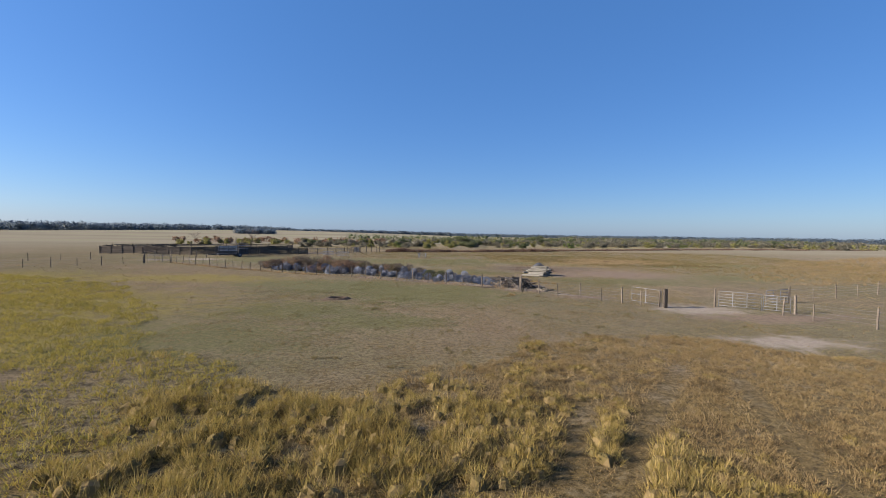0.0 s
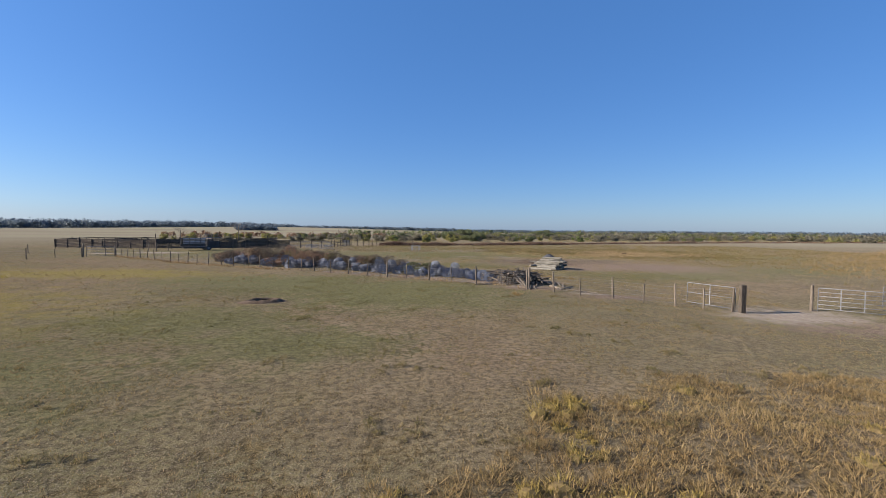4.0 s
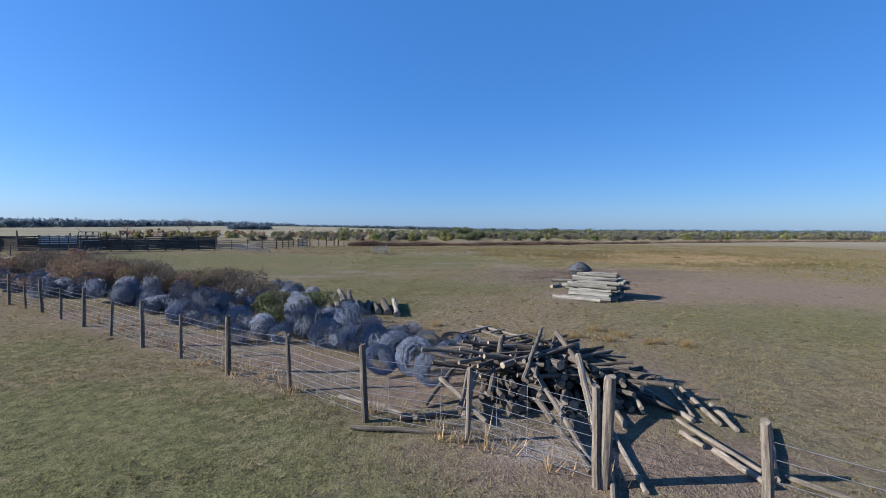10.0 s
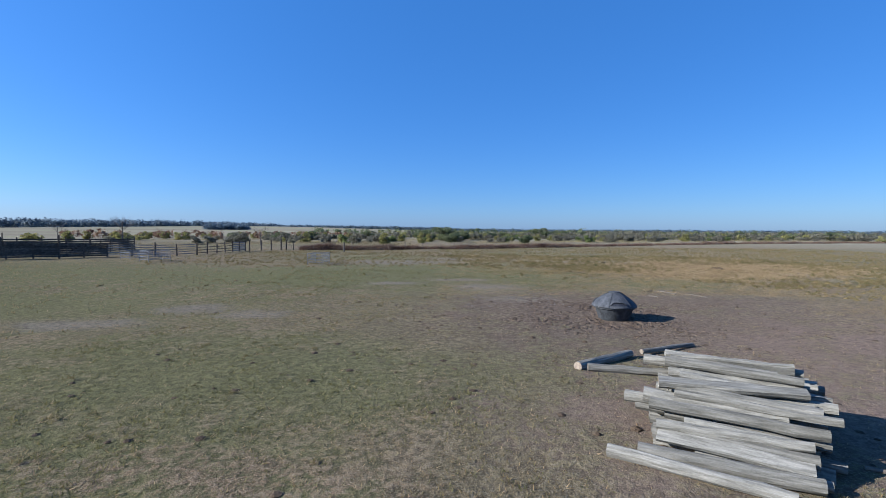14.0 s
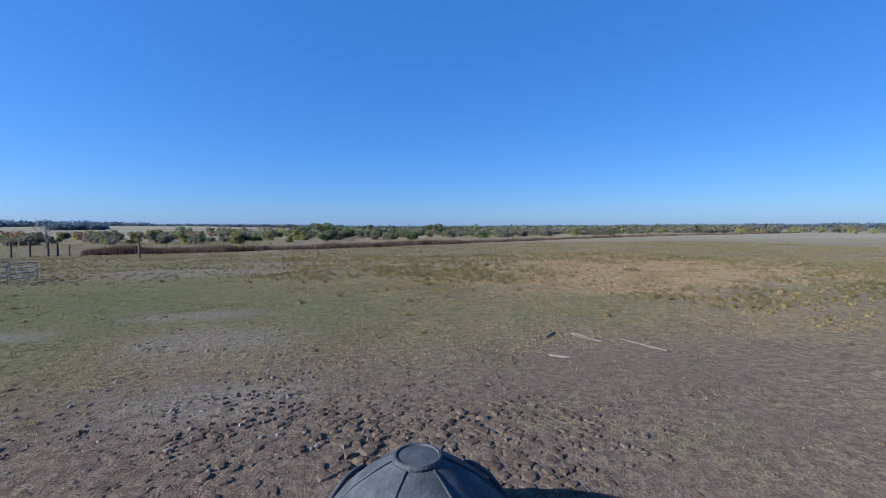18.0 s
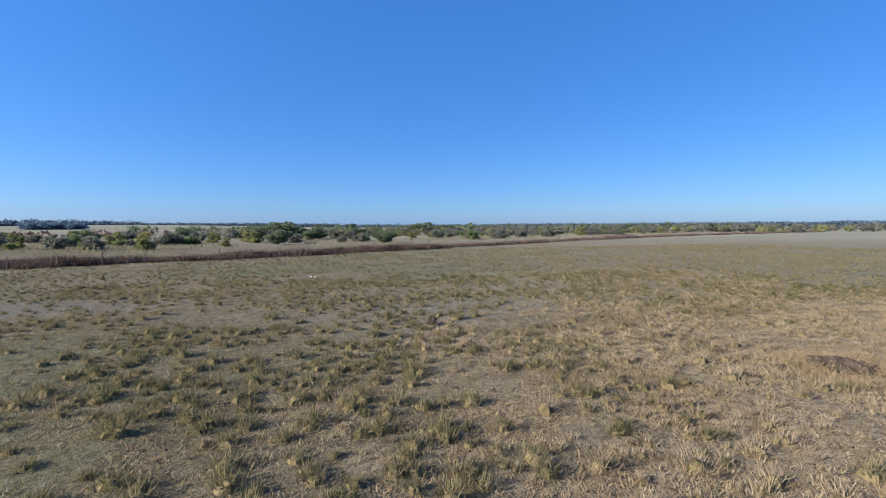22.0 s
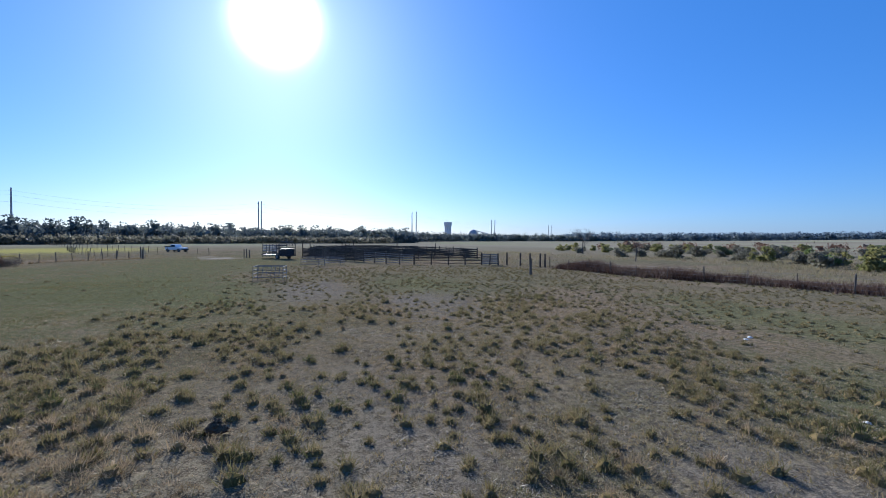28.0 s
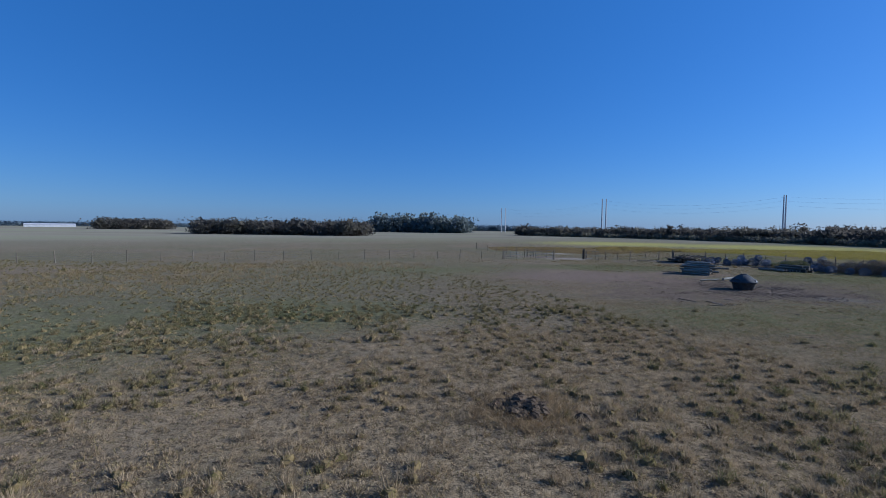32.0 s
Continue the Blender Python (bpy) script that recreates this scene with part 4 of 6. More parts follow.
END = (39, 112)
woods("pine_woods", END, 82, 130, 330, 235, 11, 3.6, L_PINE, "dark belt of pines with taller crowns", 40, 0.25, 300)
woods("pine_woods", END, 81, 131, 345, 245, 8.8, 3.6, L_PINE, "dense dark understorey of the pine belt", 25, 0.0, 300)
woods("pine_woods", END, 84, 128, 300, 225, 5.5, 4.5, L_GREY, "low grey green scrub before the pines", 12, 0, 70)
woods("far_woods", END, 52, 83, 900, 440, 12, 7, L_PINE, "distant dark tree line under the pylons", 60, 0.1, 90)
woods("far_woods", (5, 30), 18, 56, 1300, 760, 18, 12, L_FAR, "distant tree line tinted with haze blue", 80, 0.0, 80)
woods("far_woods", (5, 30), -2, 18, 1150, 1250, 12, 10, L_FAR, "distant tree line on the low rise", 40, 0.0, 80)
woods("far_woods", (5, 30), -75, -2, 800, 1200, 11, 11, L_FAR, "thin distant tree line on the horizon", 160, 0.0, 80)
woods("far_woods", (5, 30), -46, -16, 420, 520, 6, 8, L_GREY, "grey brown scrub woods in the distance", 90, 0.0, 80)
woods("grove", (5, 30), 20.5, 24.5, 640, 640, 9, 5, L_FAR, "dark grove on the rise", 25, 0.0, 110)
woods("hedge_woods", END, 129, 172, 165, 300, 7.2, 3.2, L_HEDGE, "dark bushy woods along the yellow field", 16, 0.05)
woods("hedge_woods", END, 130, 170, 158, 290, 3.2, 4.0, L_GREY, "brown scrub at the foot of the woods", 6, 0.0, 70)
woods("grove", END, 191.5, 210.5, 225, 265, 9.5, 2.6, L_HEDGE, "dense dark grove standing in the field", 22, 0.0, 170)
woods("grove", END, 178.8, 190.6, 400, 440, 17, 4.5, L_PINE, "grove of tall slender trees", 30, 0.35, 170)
woods("grove", END, 213, 219, 560, 560, 13, 5, L_HEDGE, "distant rounded grove", 30, 0.0, 130)
woods("far_woods", END, 170, 192, 800, 800, 13, 8, L_FAR, "hazed distant woods behind the groves", 60, 0.0, 80)
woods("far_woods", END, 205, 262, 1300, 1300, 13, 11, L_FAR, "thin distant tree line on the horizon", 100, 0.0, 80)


woods("marsh_scrub", (5, 30), -60, -20, 330, 260, 5.2, 9, L_GREY, "grey winter scrub filling the marsh", 90, 0.0, 120)
woods("marsh_scrub", (5, 30), -30, 8, 250, 210, 4.2, 10, L_GREY, "grey winter scrub filling the marsh", 70, 0.0, 120)
woods("marsh_scrub", (5, 30), -52, 6, 290, 225, 4.0, 16, L_YELLOW, "yellow green willow scrub filling the marsh", 80, 0.0, 120)
woods("marsh_scrub", (5, 30), 8, 34, 190, 195, 3.6, 10, L_RUST, "brown scrub beyond the stockyard", 70, 0.0, 120)
woods("marsh_scrub", (5, 30), -44, 12, 330, 250, 6.0, 16, L_OAK, "dark oaks scattered through the marsh", 90, 0.0, 160)


# bushes grown through the wire by the fence
def bush(name, leaf, height, width, count, size, label, seed, x, y, turn=0.0):
    r = np.random.default_rng(seed)
    rr = random.Random(seed)
    ob = empty(name, pose(x, y, float(land(x, y)) - 0.03, 0, 0, turn), label, "bush")
    b = Build()
    for k in range(26):
        a, q = rr.uniform(0, 6.28), rr.uniform(0.2, 0.5)
        h = height * rr.uniform(0.6, 1.08)
        b.tube([(0.12 * width * math.cos(a), 0.12 * width * math.sin(a), 0), (width * q * 0.6 * math.cos(a), width * q * 0.6 * math.sin(a), h * 0.55), (width * q * math.cos(a + 0.2), width * q * math.sin(a + 0.2), h)], [0.02, 0.014, 0.004], 4)
    part("brushwood", b.mesh("brushwood", M_TWIG), ob)
    lobes = [(rr.uniform(-0.35, 0.35) * width, rr.uniform(-0.35, 0.35) * width, height * rr.uniform(0.2, 0.75), width * 0.2, width * 0.2, height * 0.26) for k in range(10)]
    part("foliage", tri_mesh("foliage", crown_corners(lobes, count, size, r), leaf), ob)
    return ob


bush("bush", L_RUST, 2.1, 3.4, 4600, 0.042, "tall rusty brown leafless bush growing through wire", 1, -12.5, 66.3)
bush("bush", L_BRUSH, 2.1, 3.8, 4600, 0.042, "grey twiggy bush behind the fence", 2, -10.0, 67.5)
bush("bush", L_OLIVE, 1.4, 4.6, 6500, 0.042, "yellow green bramble bush among wire", 3, -6.4, 66.8)
bush("bush", L_BRUSH, 1.5, 4.4, 5000, 0.04, "russet bramble thicket among wire", 4, -3.6, 64.8)
bush("bush", L_BRUSH, 1.3, 3.2, 3800, 0.04, "brown leafless thicket among wire", 5, -2.2, 62.6)
bush("bush", L_BRAMBLE, 1.1, 3.4, 6500, 0.04, "fresh green bramble bush over timber", 6, 0.6, 60.2)
bush("bush", L_BRAMBLE, 0.9, 2.6, 3200, 0.04, "green bramble bush beside dark logs", 7, 1.3, 59.0)
bush("bush", L_BRUSH, 1.0, 3.0, 3200, 0.045, "grey twiggy bush behind the fence", 8, -17.5, 69.2)
bush("bush", L_RUST, 1.1, 3.0, 3200, 0.045, "brown bush behind the fence", 9, -15.2, 66.6)
bush("bush", L_BRUSH, 0.9, 2.6, 3000, 0.045, "grey brush behind the fence", 10, -20.5, 70.4)


for k in range(20):
    f = (k + 0.5) / 20
    high = 1.3 + 0.9 * math.exp(-((f - 0.42) / 0.3) ** 2) + prng.uniform(-0.2, 0.3)
    leaf, tone = ((L_BRUSH, "grey"), (L_RUST, "russet"), (L_OLIVE, "olive"), (L_BRUSH, "grey brown"))[k % 4 if f > 0.35 else (0, 1, 3)[k % 3]]
    bush("bush", leaf, high, prng.uniform(2.6, 3.6), 4600, 0.038, tone + " twiggy brush tangled with old wire", 70 + k, -25 + 22 * f + prng.uniform(-0.4, 0.4), 72.8 - 9.0 * f + prng.uniform(-0.6, 0.9))


def bare_tree(x, y, height, seed, label):
    rr = random.Random(seed)
    ob = empty("bare_tree", pose(x, y, float(land(x, y)) - 0.05), label, "tree")
    trunk, twigs = Build(), Build()
    trunk.tube([(0, 0, 0), (0.1, 0.05, height * 0.35), (0.0, 0.15, height * 0.6)], [0.022 * height, 0.016 * height, 0.009 * height], 7)

    def grow(b, p, d, length, thick, level):
        q = p + d * length
        b.tube([p, (p + q) / 2 + Vector((rr.uniform(-1, 1), rr.uniform(-1, 1), 0)) * length * 0.06, q], [thick, thick * 0.8, thick * 0.55], 4)
        if level:
            for _ in range(3):
                e = (d + Vector((rr.uniform(-0.8, 0.8), rr.uniform(-0.8, 0.8), rr.uniform(-0.1, 0.5)))).normalized()
                grow(twigs, p + d * length * rr.uniform(0.5, 1), e, length * rr.uniform(0.55, 0.75), thick * 0.55, level - 1)

    for k in range(6):
        a = k * 1.05
        grow(trunk, Vector((0, 0.05, height * rr.uniform(0.3, 0.6))), Vector((math.cos(a), math.sin(a), 0.9)).normalized(), height * 0.26, 0.007 * height, 3)
    part("trunk", trunk.mesh("trunk", M_BARK), ob)
    tagged(part("branchwork", twigs.mesh("branchwork", M_TWIG), ob), kind="stuff")


bare_tree(-66, 172, 7.5, 3, "leafless grey tree standing in the marsh")
bare_tree(-28, 160, 5.0, 4, "small leafless tree beside the ditch")
bare_tree(-96, 190, 6.0, 5, "leafless grey tree standing in the marsh")


# ---- fences ----
def post_mesh(length, radius, seed, material, n=9):
    rr = random.Random(seed)
    k = 5
    pts = [(rr.uniform(-0.006, 0.006), rr.uniform(-0.006, 0.006), length * i / k - 0.25) for i in range(k + 1)]
    b = Build().tube(pts, [radius * (1.08 - 0.14 * i / k) for i in range(k + 1)], n, wobble=0.07, rnd=rr)
    top = len(b.v) - n
    for i in range(n):
        x0, y0, z0 = b.v[top + i]
        b.v[top + i] = (x0 * 0.93, y0 * 0.93, z0 + rr.uniform(-0.02, 0.02) + 0.2 * x0)
    return b.mesh("post", material)


THIN = [post_mesh(1.42, 0.042, k, M_POST) for k in range(4)]
THICK = [post_mesh(1.62, 0.06, 10 + k, M_POST) for k in range(4)]


def walk_line(points, step):
    """Places spaced evenly along a polyline."""
    pts = [Vector((*p, 0)) for p in points]
    total = sum((b - a).length for a, b in zip(pts, pts[1:]))
    n = max(1, round(total / step))
    out, seg, done = [], 0, 0.0
    for i in range(n + 1):
        s = total * i / n
        while seg < len(pts) - 2 and s > done + (pts[seg + 1] - pts[seg]).length:
            done += (pts[seg + 1] - pts[seg]).length
            seg += 1
        d = pts[seg + 1] - pts[seg]
        q = pts[seg] + d * ((s - done) / d.length)
        out.append((q.x, q.y))
    return out


def wire_fence(label, spots, strands, seed, upright=0.0, thick_every=2, group=""):
    rr = random.Random(seed)
    x0, y0 = spots[0]
    base = Matrix.Translation((x0, y0, float(land(x0, y0))))
    ob = empty("wire_fence", base, label, "fence", group)
    inv = base.inverted()
    tops = []
    for i, (px, py) in enumerate(spots):
        me = rr.choice(THICK if i % thick_every == 0 else THIN)
        lean = (rr.uniform(-4, 4), rr.uniform(-4, 4))
        m = inv @ pose(px, py, float(land(px, py)), lean[0], lean[1], rr.uniform(0, 360))
        part("post", me, ob, at=m)
        tops.append((m.translation, m.to_3x3() @ Vector((0, 0, 1))))
    for h in strands:
        run = [tops[0][0] + tops[0][1] * h]
        for (p, u), (q, w) in zip(tops, tops[1:]):
            a, c = p + u * h, q + w * h
            run += [(a + c) / 2 - Vector((0, 0, rr.uniform(0.004, 0.03))), c]
        part("wire", Build().tube(run, 0.005, 3, caps=False).mesh("wire", M_STRAND), ob)
    if upright:
        b = Build()
        for (p, u), (q, w) in zip(tops, tops[1:]):
            n = max(1, int((q - p).length / upright))
            for k in range(1, n):
                f = p.lerp(q, k / n)
                up = u.lerp(w, k / n)
                b.tube([f + up * strands[0], f + up * strands[-1]], 0.0025, 3, caps=False)
        tagged(part("wire_mesh", b.mesh("wire_mesh", M_STRAND), ob), kind="stuff")
    return ob


MESHED = (0.12, 0.25, 0.38, 0.52, 0.67, 0.82, 0.98, 1.12)
MAIN_A = [(-43, 80.6), (-33, 73.6), (-23.4, 67.2), (-15.6, 63.4), (-8, 60.3), (-2.3, 56.0), (1.4, 53.2), (5.3, 50.5), (8.75, 48.35)]
POSTS_A = [(-23.4, 67.6), (-21.6, 66.9), (-19.85, 66.0), (-17.8, 64.95), (-16.2, 63.95), (-14.6, 63.3), (-12.7, 62.45), (-11.1, 61.5), (-9.6, 60.6), (-7.7, 59.25), (-5.75, 57.85), (-3.85, 56.55), (-1.9, 55.1), (-0.18, 54.0), (1.72, 52.6), (3.45, 51.65), (5.28, 50.13), (7.03, 49.4)]
MAIN_B = [(8.75, 48.35), (10.36, 47.35), (11.88, 46.4), (13.75, 45.62), (15.0, 44.0), (16.5, 43.15), (17.75, 42.4)]
wire_fence("weathered wooden post fence with sagging mesh wire", walk_line(MAIN_A[:3], 2.0)[:-1] + POSTS_A + [(8.7, 48.27)], MESHED, 1, upright=0.42)
wire_fence("wooden post fence with wire beside the gateway", MAIN_B[1:] + [(19.0, 41.75)], (0.2, 0.45, 0.7, 0.95, 1.15), 2)
wire_fence("wooden post and wire fence beyond the stockyard gate", walk_line([(-46.4, 79), (-50, 73.4), (-56, 67.6), (-66, 60), (-90, 46)], 2.9), (0.25, 0.5, 0.75, 1.0), 3)
wire_fence("post and wire fence along the eastern pasture", walk_line([(32.3, 44.7), (44, 49), (62, 55.5), (80, 62), (120, 76)], 3.4), (0.25, 0.5, 0.75, 1.0, 1.15), 4)
wire_fence("post and wire fence south of the gateway", [(26.6, 38.2), (27.2, 36.2), (28.6, 33.0), (30, 29.5), (31.5, 26), (33, 22.5), (35, 18)], (0.3, 0.6, 0.9, 1.1), 5)
wire_fence("old post and wire fence along the ditch", walk_line([(-14, 137.6), (0, 140.8), (15, 146.8), (30, 155.2), (44, 163), (70, 180), (110, 203), (160, 226)], 3.3), (0.3, 0.6, 0.9, 1.1), 6, thick_every=3)
wire_fence("distant post and wire fence along the farm road", walk_line([(-60, 86), (-84, 62), (-110, 40), (-150, 10)], 4.0), (0.4, 0.9), 7)

corner = empty("corner_post", pose(8.8, 48.3, float(land(8.8, 48.3)), 1, 2, 0), "thick weathered round corner post of the wire fence", "post")
part("shaft", post_mesh(1.75, 0.085, 77, M_POST, 14), corner)
pillar = empty("gate_post", pose(19.35, 41.45, float(land(19.35, 41.45))), "massive dark square timber gate post", "post")
part("shaft", Build().box((0.3, 0.26, 1.75), (0, 0, 0.675), chamfer=0.03).mesh("shaft", M_DARKWOOD), pillar)
for hz in (0.35, 1.1):
    part("hinge", Build().tube([(-0.22, 0.0, hz), (-0.13, 0, hz)], 0.025, 6).mesh("hinge", M_BLACK), pillar)
stubpost = empty("post", pose(-4.0, 130.6, float(land(-4, 130.6))), "lone stout post standing in the pasture", "post")
part("shaft", post_mesh(1.9, 0.13, 78, M_POST, 10), stubpost)


def pipe_gate(a, b, height, rails, label, uprights=3, material=None, rail_r=0.018):
    """A tube gate standing from a to b."""
    material = material or M_STEEL
    (ax, ay), (bx, by) = a, b
    length = math.hypot(bx - ax, by - ay)
    z = float(land(ax, ay)) + 0.0
    ob = empty("pipe_gate", pose(ax, ay, z, 0, 0, math.degrees(math.atan2(by - ay, bx - ax))), label, "gate")
    lo, hi = 0.16, height
    r = 0.05
    ring = [(0, 0, 0.0), (0, 0, hi - r), (r, 0, hi), (length - r, 0, hi), (length, 0, hi - r), (length, 0, 0.0)]
    part("frame", Build().tube(ring, 0.023, 8).mesh("frame", material, True), ob)
    for k in range(rails):
        zz = lo + (hi - lo) * k / rails
        part("rail", Build().tube([(0, 0, zz), (length, 0, zz)], rail_r, 6).mesh("rail", material, True), ob)
    for k in range(uprights):
        xx = length * (k + 1) / (uprights + 1)
        part("upright", Build().box((0.05, 0.012, hi - lo), (xx, 0.028, (hi + lo) / 2)).mesh("upright", material), ob)
    return ob


pipe_gate((19.15, 41.75), (17.9, 44.4), 1.35, 2, "silver tube gate standing open, hung on the dark post", 1)
pipe_gate((24.4, 42.4), (26.6, 40.4), 1.35, 5, "silver five rail tube gate standing in the gateway", 2)
pipe_gate((26.65, 40.3), (27.9, 39.1), 1.3, 5, "short silver tube gate panel beside the gateway", 1)
pipe_gate((29.2, 43.4), (32.1, 44.6), 1.25, 4, "silver tube gate in the inner fence", 2)
pipe_gate((-46.0, 79.3), (-43.3, 80.9), 1.45, 6, "silver six rail tube gate by the stockyard", 2)
for gx0, gy0, hh in ((24.2, 42.6, 1.5), (28.1, 38.9, 1.5), (32.25, 44.65, 1.5), (-46.3, 79.1, 1.9), (-43.0, 80.7, 1.9), (-47.5, 95.0, 1.6), (-46.6, 95.6, 1.6), (-45.0, 96.4, 1.4)):
    gp = empty("gate_post", pose(gx0, gy0, float(land(gx0, gy0))), "round weathered timber gate post", "post", "gate posts")
    part("shaft", post_mesh(hh + 0.25, 0.085, int(gx0 * 3) + 200, M_POST, 10), gp)

# ---- the stockyard ----
def board_wall(label, points, boards, height, material, step=2.5, seed=0, post_h=0.35, tall_every=0, wide=0.19):
    rr = random.Random(seed)
    spots = walk_line(points, step)
    x0, y0 = spots[0]
    ob = empty("corral_fence", pose(x0, y0, float(land(x0, y0))), label, "corral fence")
    z0 = float(land(x0, y0))
    for i, (px, py) in enumerate(spots):
        h = height + rr.uniform(0.0, post_h) + (0.9 if tall_every and i % tall_every == 0 else 0)
        part("post", Build().tube([(0, 0, -0.3), (0, 0, h)], [0.10, 0.085], 8).mesh("post", M_RAIL), ob, at=pose(px - x0, py - y0, float(land(px, py)) - z0, rr.uniform(-2, 2), rr.uniform(-2, 2)))
    for (ax, ay), (bx, by) in zip(spots, spots[1:]):
        za, zb = float(land(ax, ay)) - z0, float(land(bx, by)) - z0
        for k in range(boards):
            zz = 0.25 + (height - 0.3) * k / (boards - 1)
            j = rr.uniform(-0.03, 0.03)
            part("board", Build().beam((ax - x0, ay - y0, za + zz + j), (bx - x0, by - y0, zb + zz - j), 0.045, wide).mesh("board", material), ob)
    return ob


board_wall("long dark weathered board fence of the cattle pens", [(-74, 107.5), (-64, 106.5), (-53, 106)], 7, 1.7, M_RAIL, 2.5, 1)
board_wall("dark weathered board fence behind the loading pens", [(-53, 106), (-45, 112), (-37, 122)], 7, 1.75, M_RAIL, 2.5, 2, tall_every=5)
board_wall("dark board fence facing the pasture", [(-45, 105.2), (-38, 109.6), (-30, 115.2)], 7, 1.65, M_RAIL, 2.4, 3, tall_every=6)
board_wall("pale weathered board fence facing the pasture", [(-30, 115.2), (-25.6, 118.4), (-22.4, 121.6)], 5, 1.5, M_PALERAIL, 2.4, 4, wide=0.09)
board_wall("dark board fence at the corner of the pens", [(-22.4, 121.6), (-21.8, 127), (-21.6, 131)], 4, 1.45, M_RAIL, 2.6, 5, wide=0.09)
board_wall("pale weathered board panel by the ditch", [(-21.6, 131), (-20.4, 133)], 5, 1.5, M_PALERAIL, 1.2, 6)
board_wall("dark cross fence within the pens", [(-64, 106.5), (-68, 118), (-70, 130)], 5, 1.7, M_RAIL, 3.0, 7)
board_wall("dark rear board fence of the pens", [(-74, 107.5), (-78, 122), (-58, 132), (-40, 136)], 5, 1.7, M_RAIL, 3.2, 8)
board_wall("dark cross fence within the pens", [(-45, 112), (-50, 122), (-58, 132)], 5, 1.8, M_RAIL, 3.0, 9, tall_every=4)
board_wall("dark cross fence within the pens", [(-37, 122), (-40, 136)], 5, 1.7, M_RAIL, 3.0, 10)
for k, (px, py) in enumerate([(-20.2, 134.2), (-18.8, 135.6), (-17.4, 136.4), (-16.0, 137.2), (-15.2, 137.5)]):
    q = empty("yard_post", pose(px, py, float(land(px, py))), "stout dark post at the end of the pens", "post", "posts beyond the pens")
    part("shaft", post_mesh(2.0, 0.11, 300 + k, M_RAIL, 8), q)


def hay_rack(x, y, turn, label, w=2.4, d=1.5, h=1.15):
    ob = empty("hay_rack", pose(x, y, float(land(x, y)), 0, 0, turn), label, "hay rack")
    for sx in (-1, 1):
        for sy in (-1, 1):
            part("leg", Build().tube([(sx * w / 2, sy * d / 2, 0), (sx * w / 2, sy * d / 2, h)], 0.03, 6).mesh("leg", M_STEEL), ob)
    for zz in (0.25, 0.55, 0.85, h):
        for sy in (-1, 1):
            part("rail", Build().tube([(-w / 2, sy * d / 2, zz), (w / 2, sy * d / 2, zz)], 0.022, 6).mesh("rail", M_STEEL), ob)
        for sx in (-1, 1):
            part("rail", Build().tube([(sx * w / 2, -d / 2, zz), (sx * w / 2, d / 2, zz)], 0.022, 6).mesh("rail", M_STEEL), ob)
    for k in range(1, 7):
        xx = -w / 2 + w * k / 7
        for sy in (-1, 1):
            part("bar", Build().tube([(xx, sy * d / 2, 0.25), (xx + 0.12, sy * d / 2, h)], 0.015, 5).mesh("bar", M_STEEL), ob)


hay_rack(-2.0, 106.0, 85, "galvanised pipe hay rack standing on the pasture")
hay_rack(-20.2, 108.4, 65, "galvanised pipe hay rack near the pens")
hay_rack(-24.0, 111.0, 70, "galvanised pipe hay rack beside the board fence", 2.2, 1.4, 1.0)


def chute_trailer(x, y, turn):
    """A portable cattle chute on wheels with slatted sides."""
    ob = empty("cattle_chute_trailer", pose(x, y, float(land(x, y)), 0, 0, turn) @ Matrix.Diagonal((1.2, 1.1, 1.15, 1)), "dark portable cattle chute trailer with slatted pale panels", "trailer")
    L, W = 5.2, 1.7
    part("chassis", Build().box((L, W, 0.14), (0, 0, 0.55)).box((1.4, 0.12, 0.12), (-L / 2 - 0.7, 0, 0.5)).mesh("chassis", M_BLACK), ob)
    for sy in (-1, 1):
        for k in range(7):
            part("slat", Build().box((3.2, 0.04, 0.13), (-1.0, sy * W / 2, 0.5 + 0.24 * k)).mesh("slat", M_CONCRETE if sy < 0 and k > 2 else M_BLACK), ob)
        for k in range(5):
            part("stanchion", Build().box((0.07, 0.07, 1.9), (-2.5 + k * 0.76, sy * (W / 2 + 0.05), 1.2)).mesh("stanchion", M_BLACK), ob)
        w = part("wheel", Build().tube([(0, -0.11, 0), (0, 0.11, 0)], 0.38, 20).mesh("wheel", M_RUBBER), ob, at=pose(0.9, sy * (W / 2 + 0.2), 0.38))
        part("rim", Build().tube([(0, -0.125, 0), (0, 0.125, 0)], 0.2, 14).mesh("rim", M_STEEL), w)
    part("squeeze_cage", Build().box((1.7, 1.5, 0.9), (1.7, 0, 1.05), chamfer=0.1).mesh("squeeze_cage", M_BLACK), ob)
    for sx in (0.8, 1.4, 2.0, 2.6):
        for sy in (-1, 1):
            part("cage_bar", Build().tube([(sx, sy * 0.8, 0.5), (sx, sy * 0.8, 2.1), (sx, sy * 0.3, 2.5)], 0.04, 6).mesh("cage_bar", M_BLACK), ob)
    for zz in (1.7, 2.05, 2.5):
        for sy in (-1, 1):
            yy = 0.8 if zz < 2.4 else 0.3
            part("cage_rail", Build().tube([(0.8, sy * yy, zz), (2.6, sy * yy, zz)], 0.04, 6).mesh("cage_rail", M_STEEL if zz > 2 else M_BLACK), ob)
    part("lever", Build().tube([(1.2, 0.5, 2.3), (0.7, 0.7, 2.9)], 0.03, 6).mesh("lever", M_STEEL), ob)


chute_trailer(-42.1, 101.6, 45)


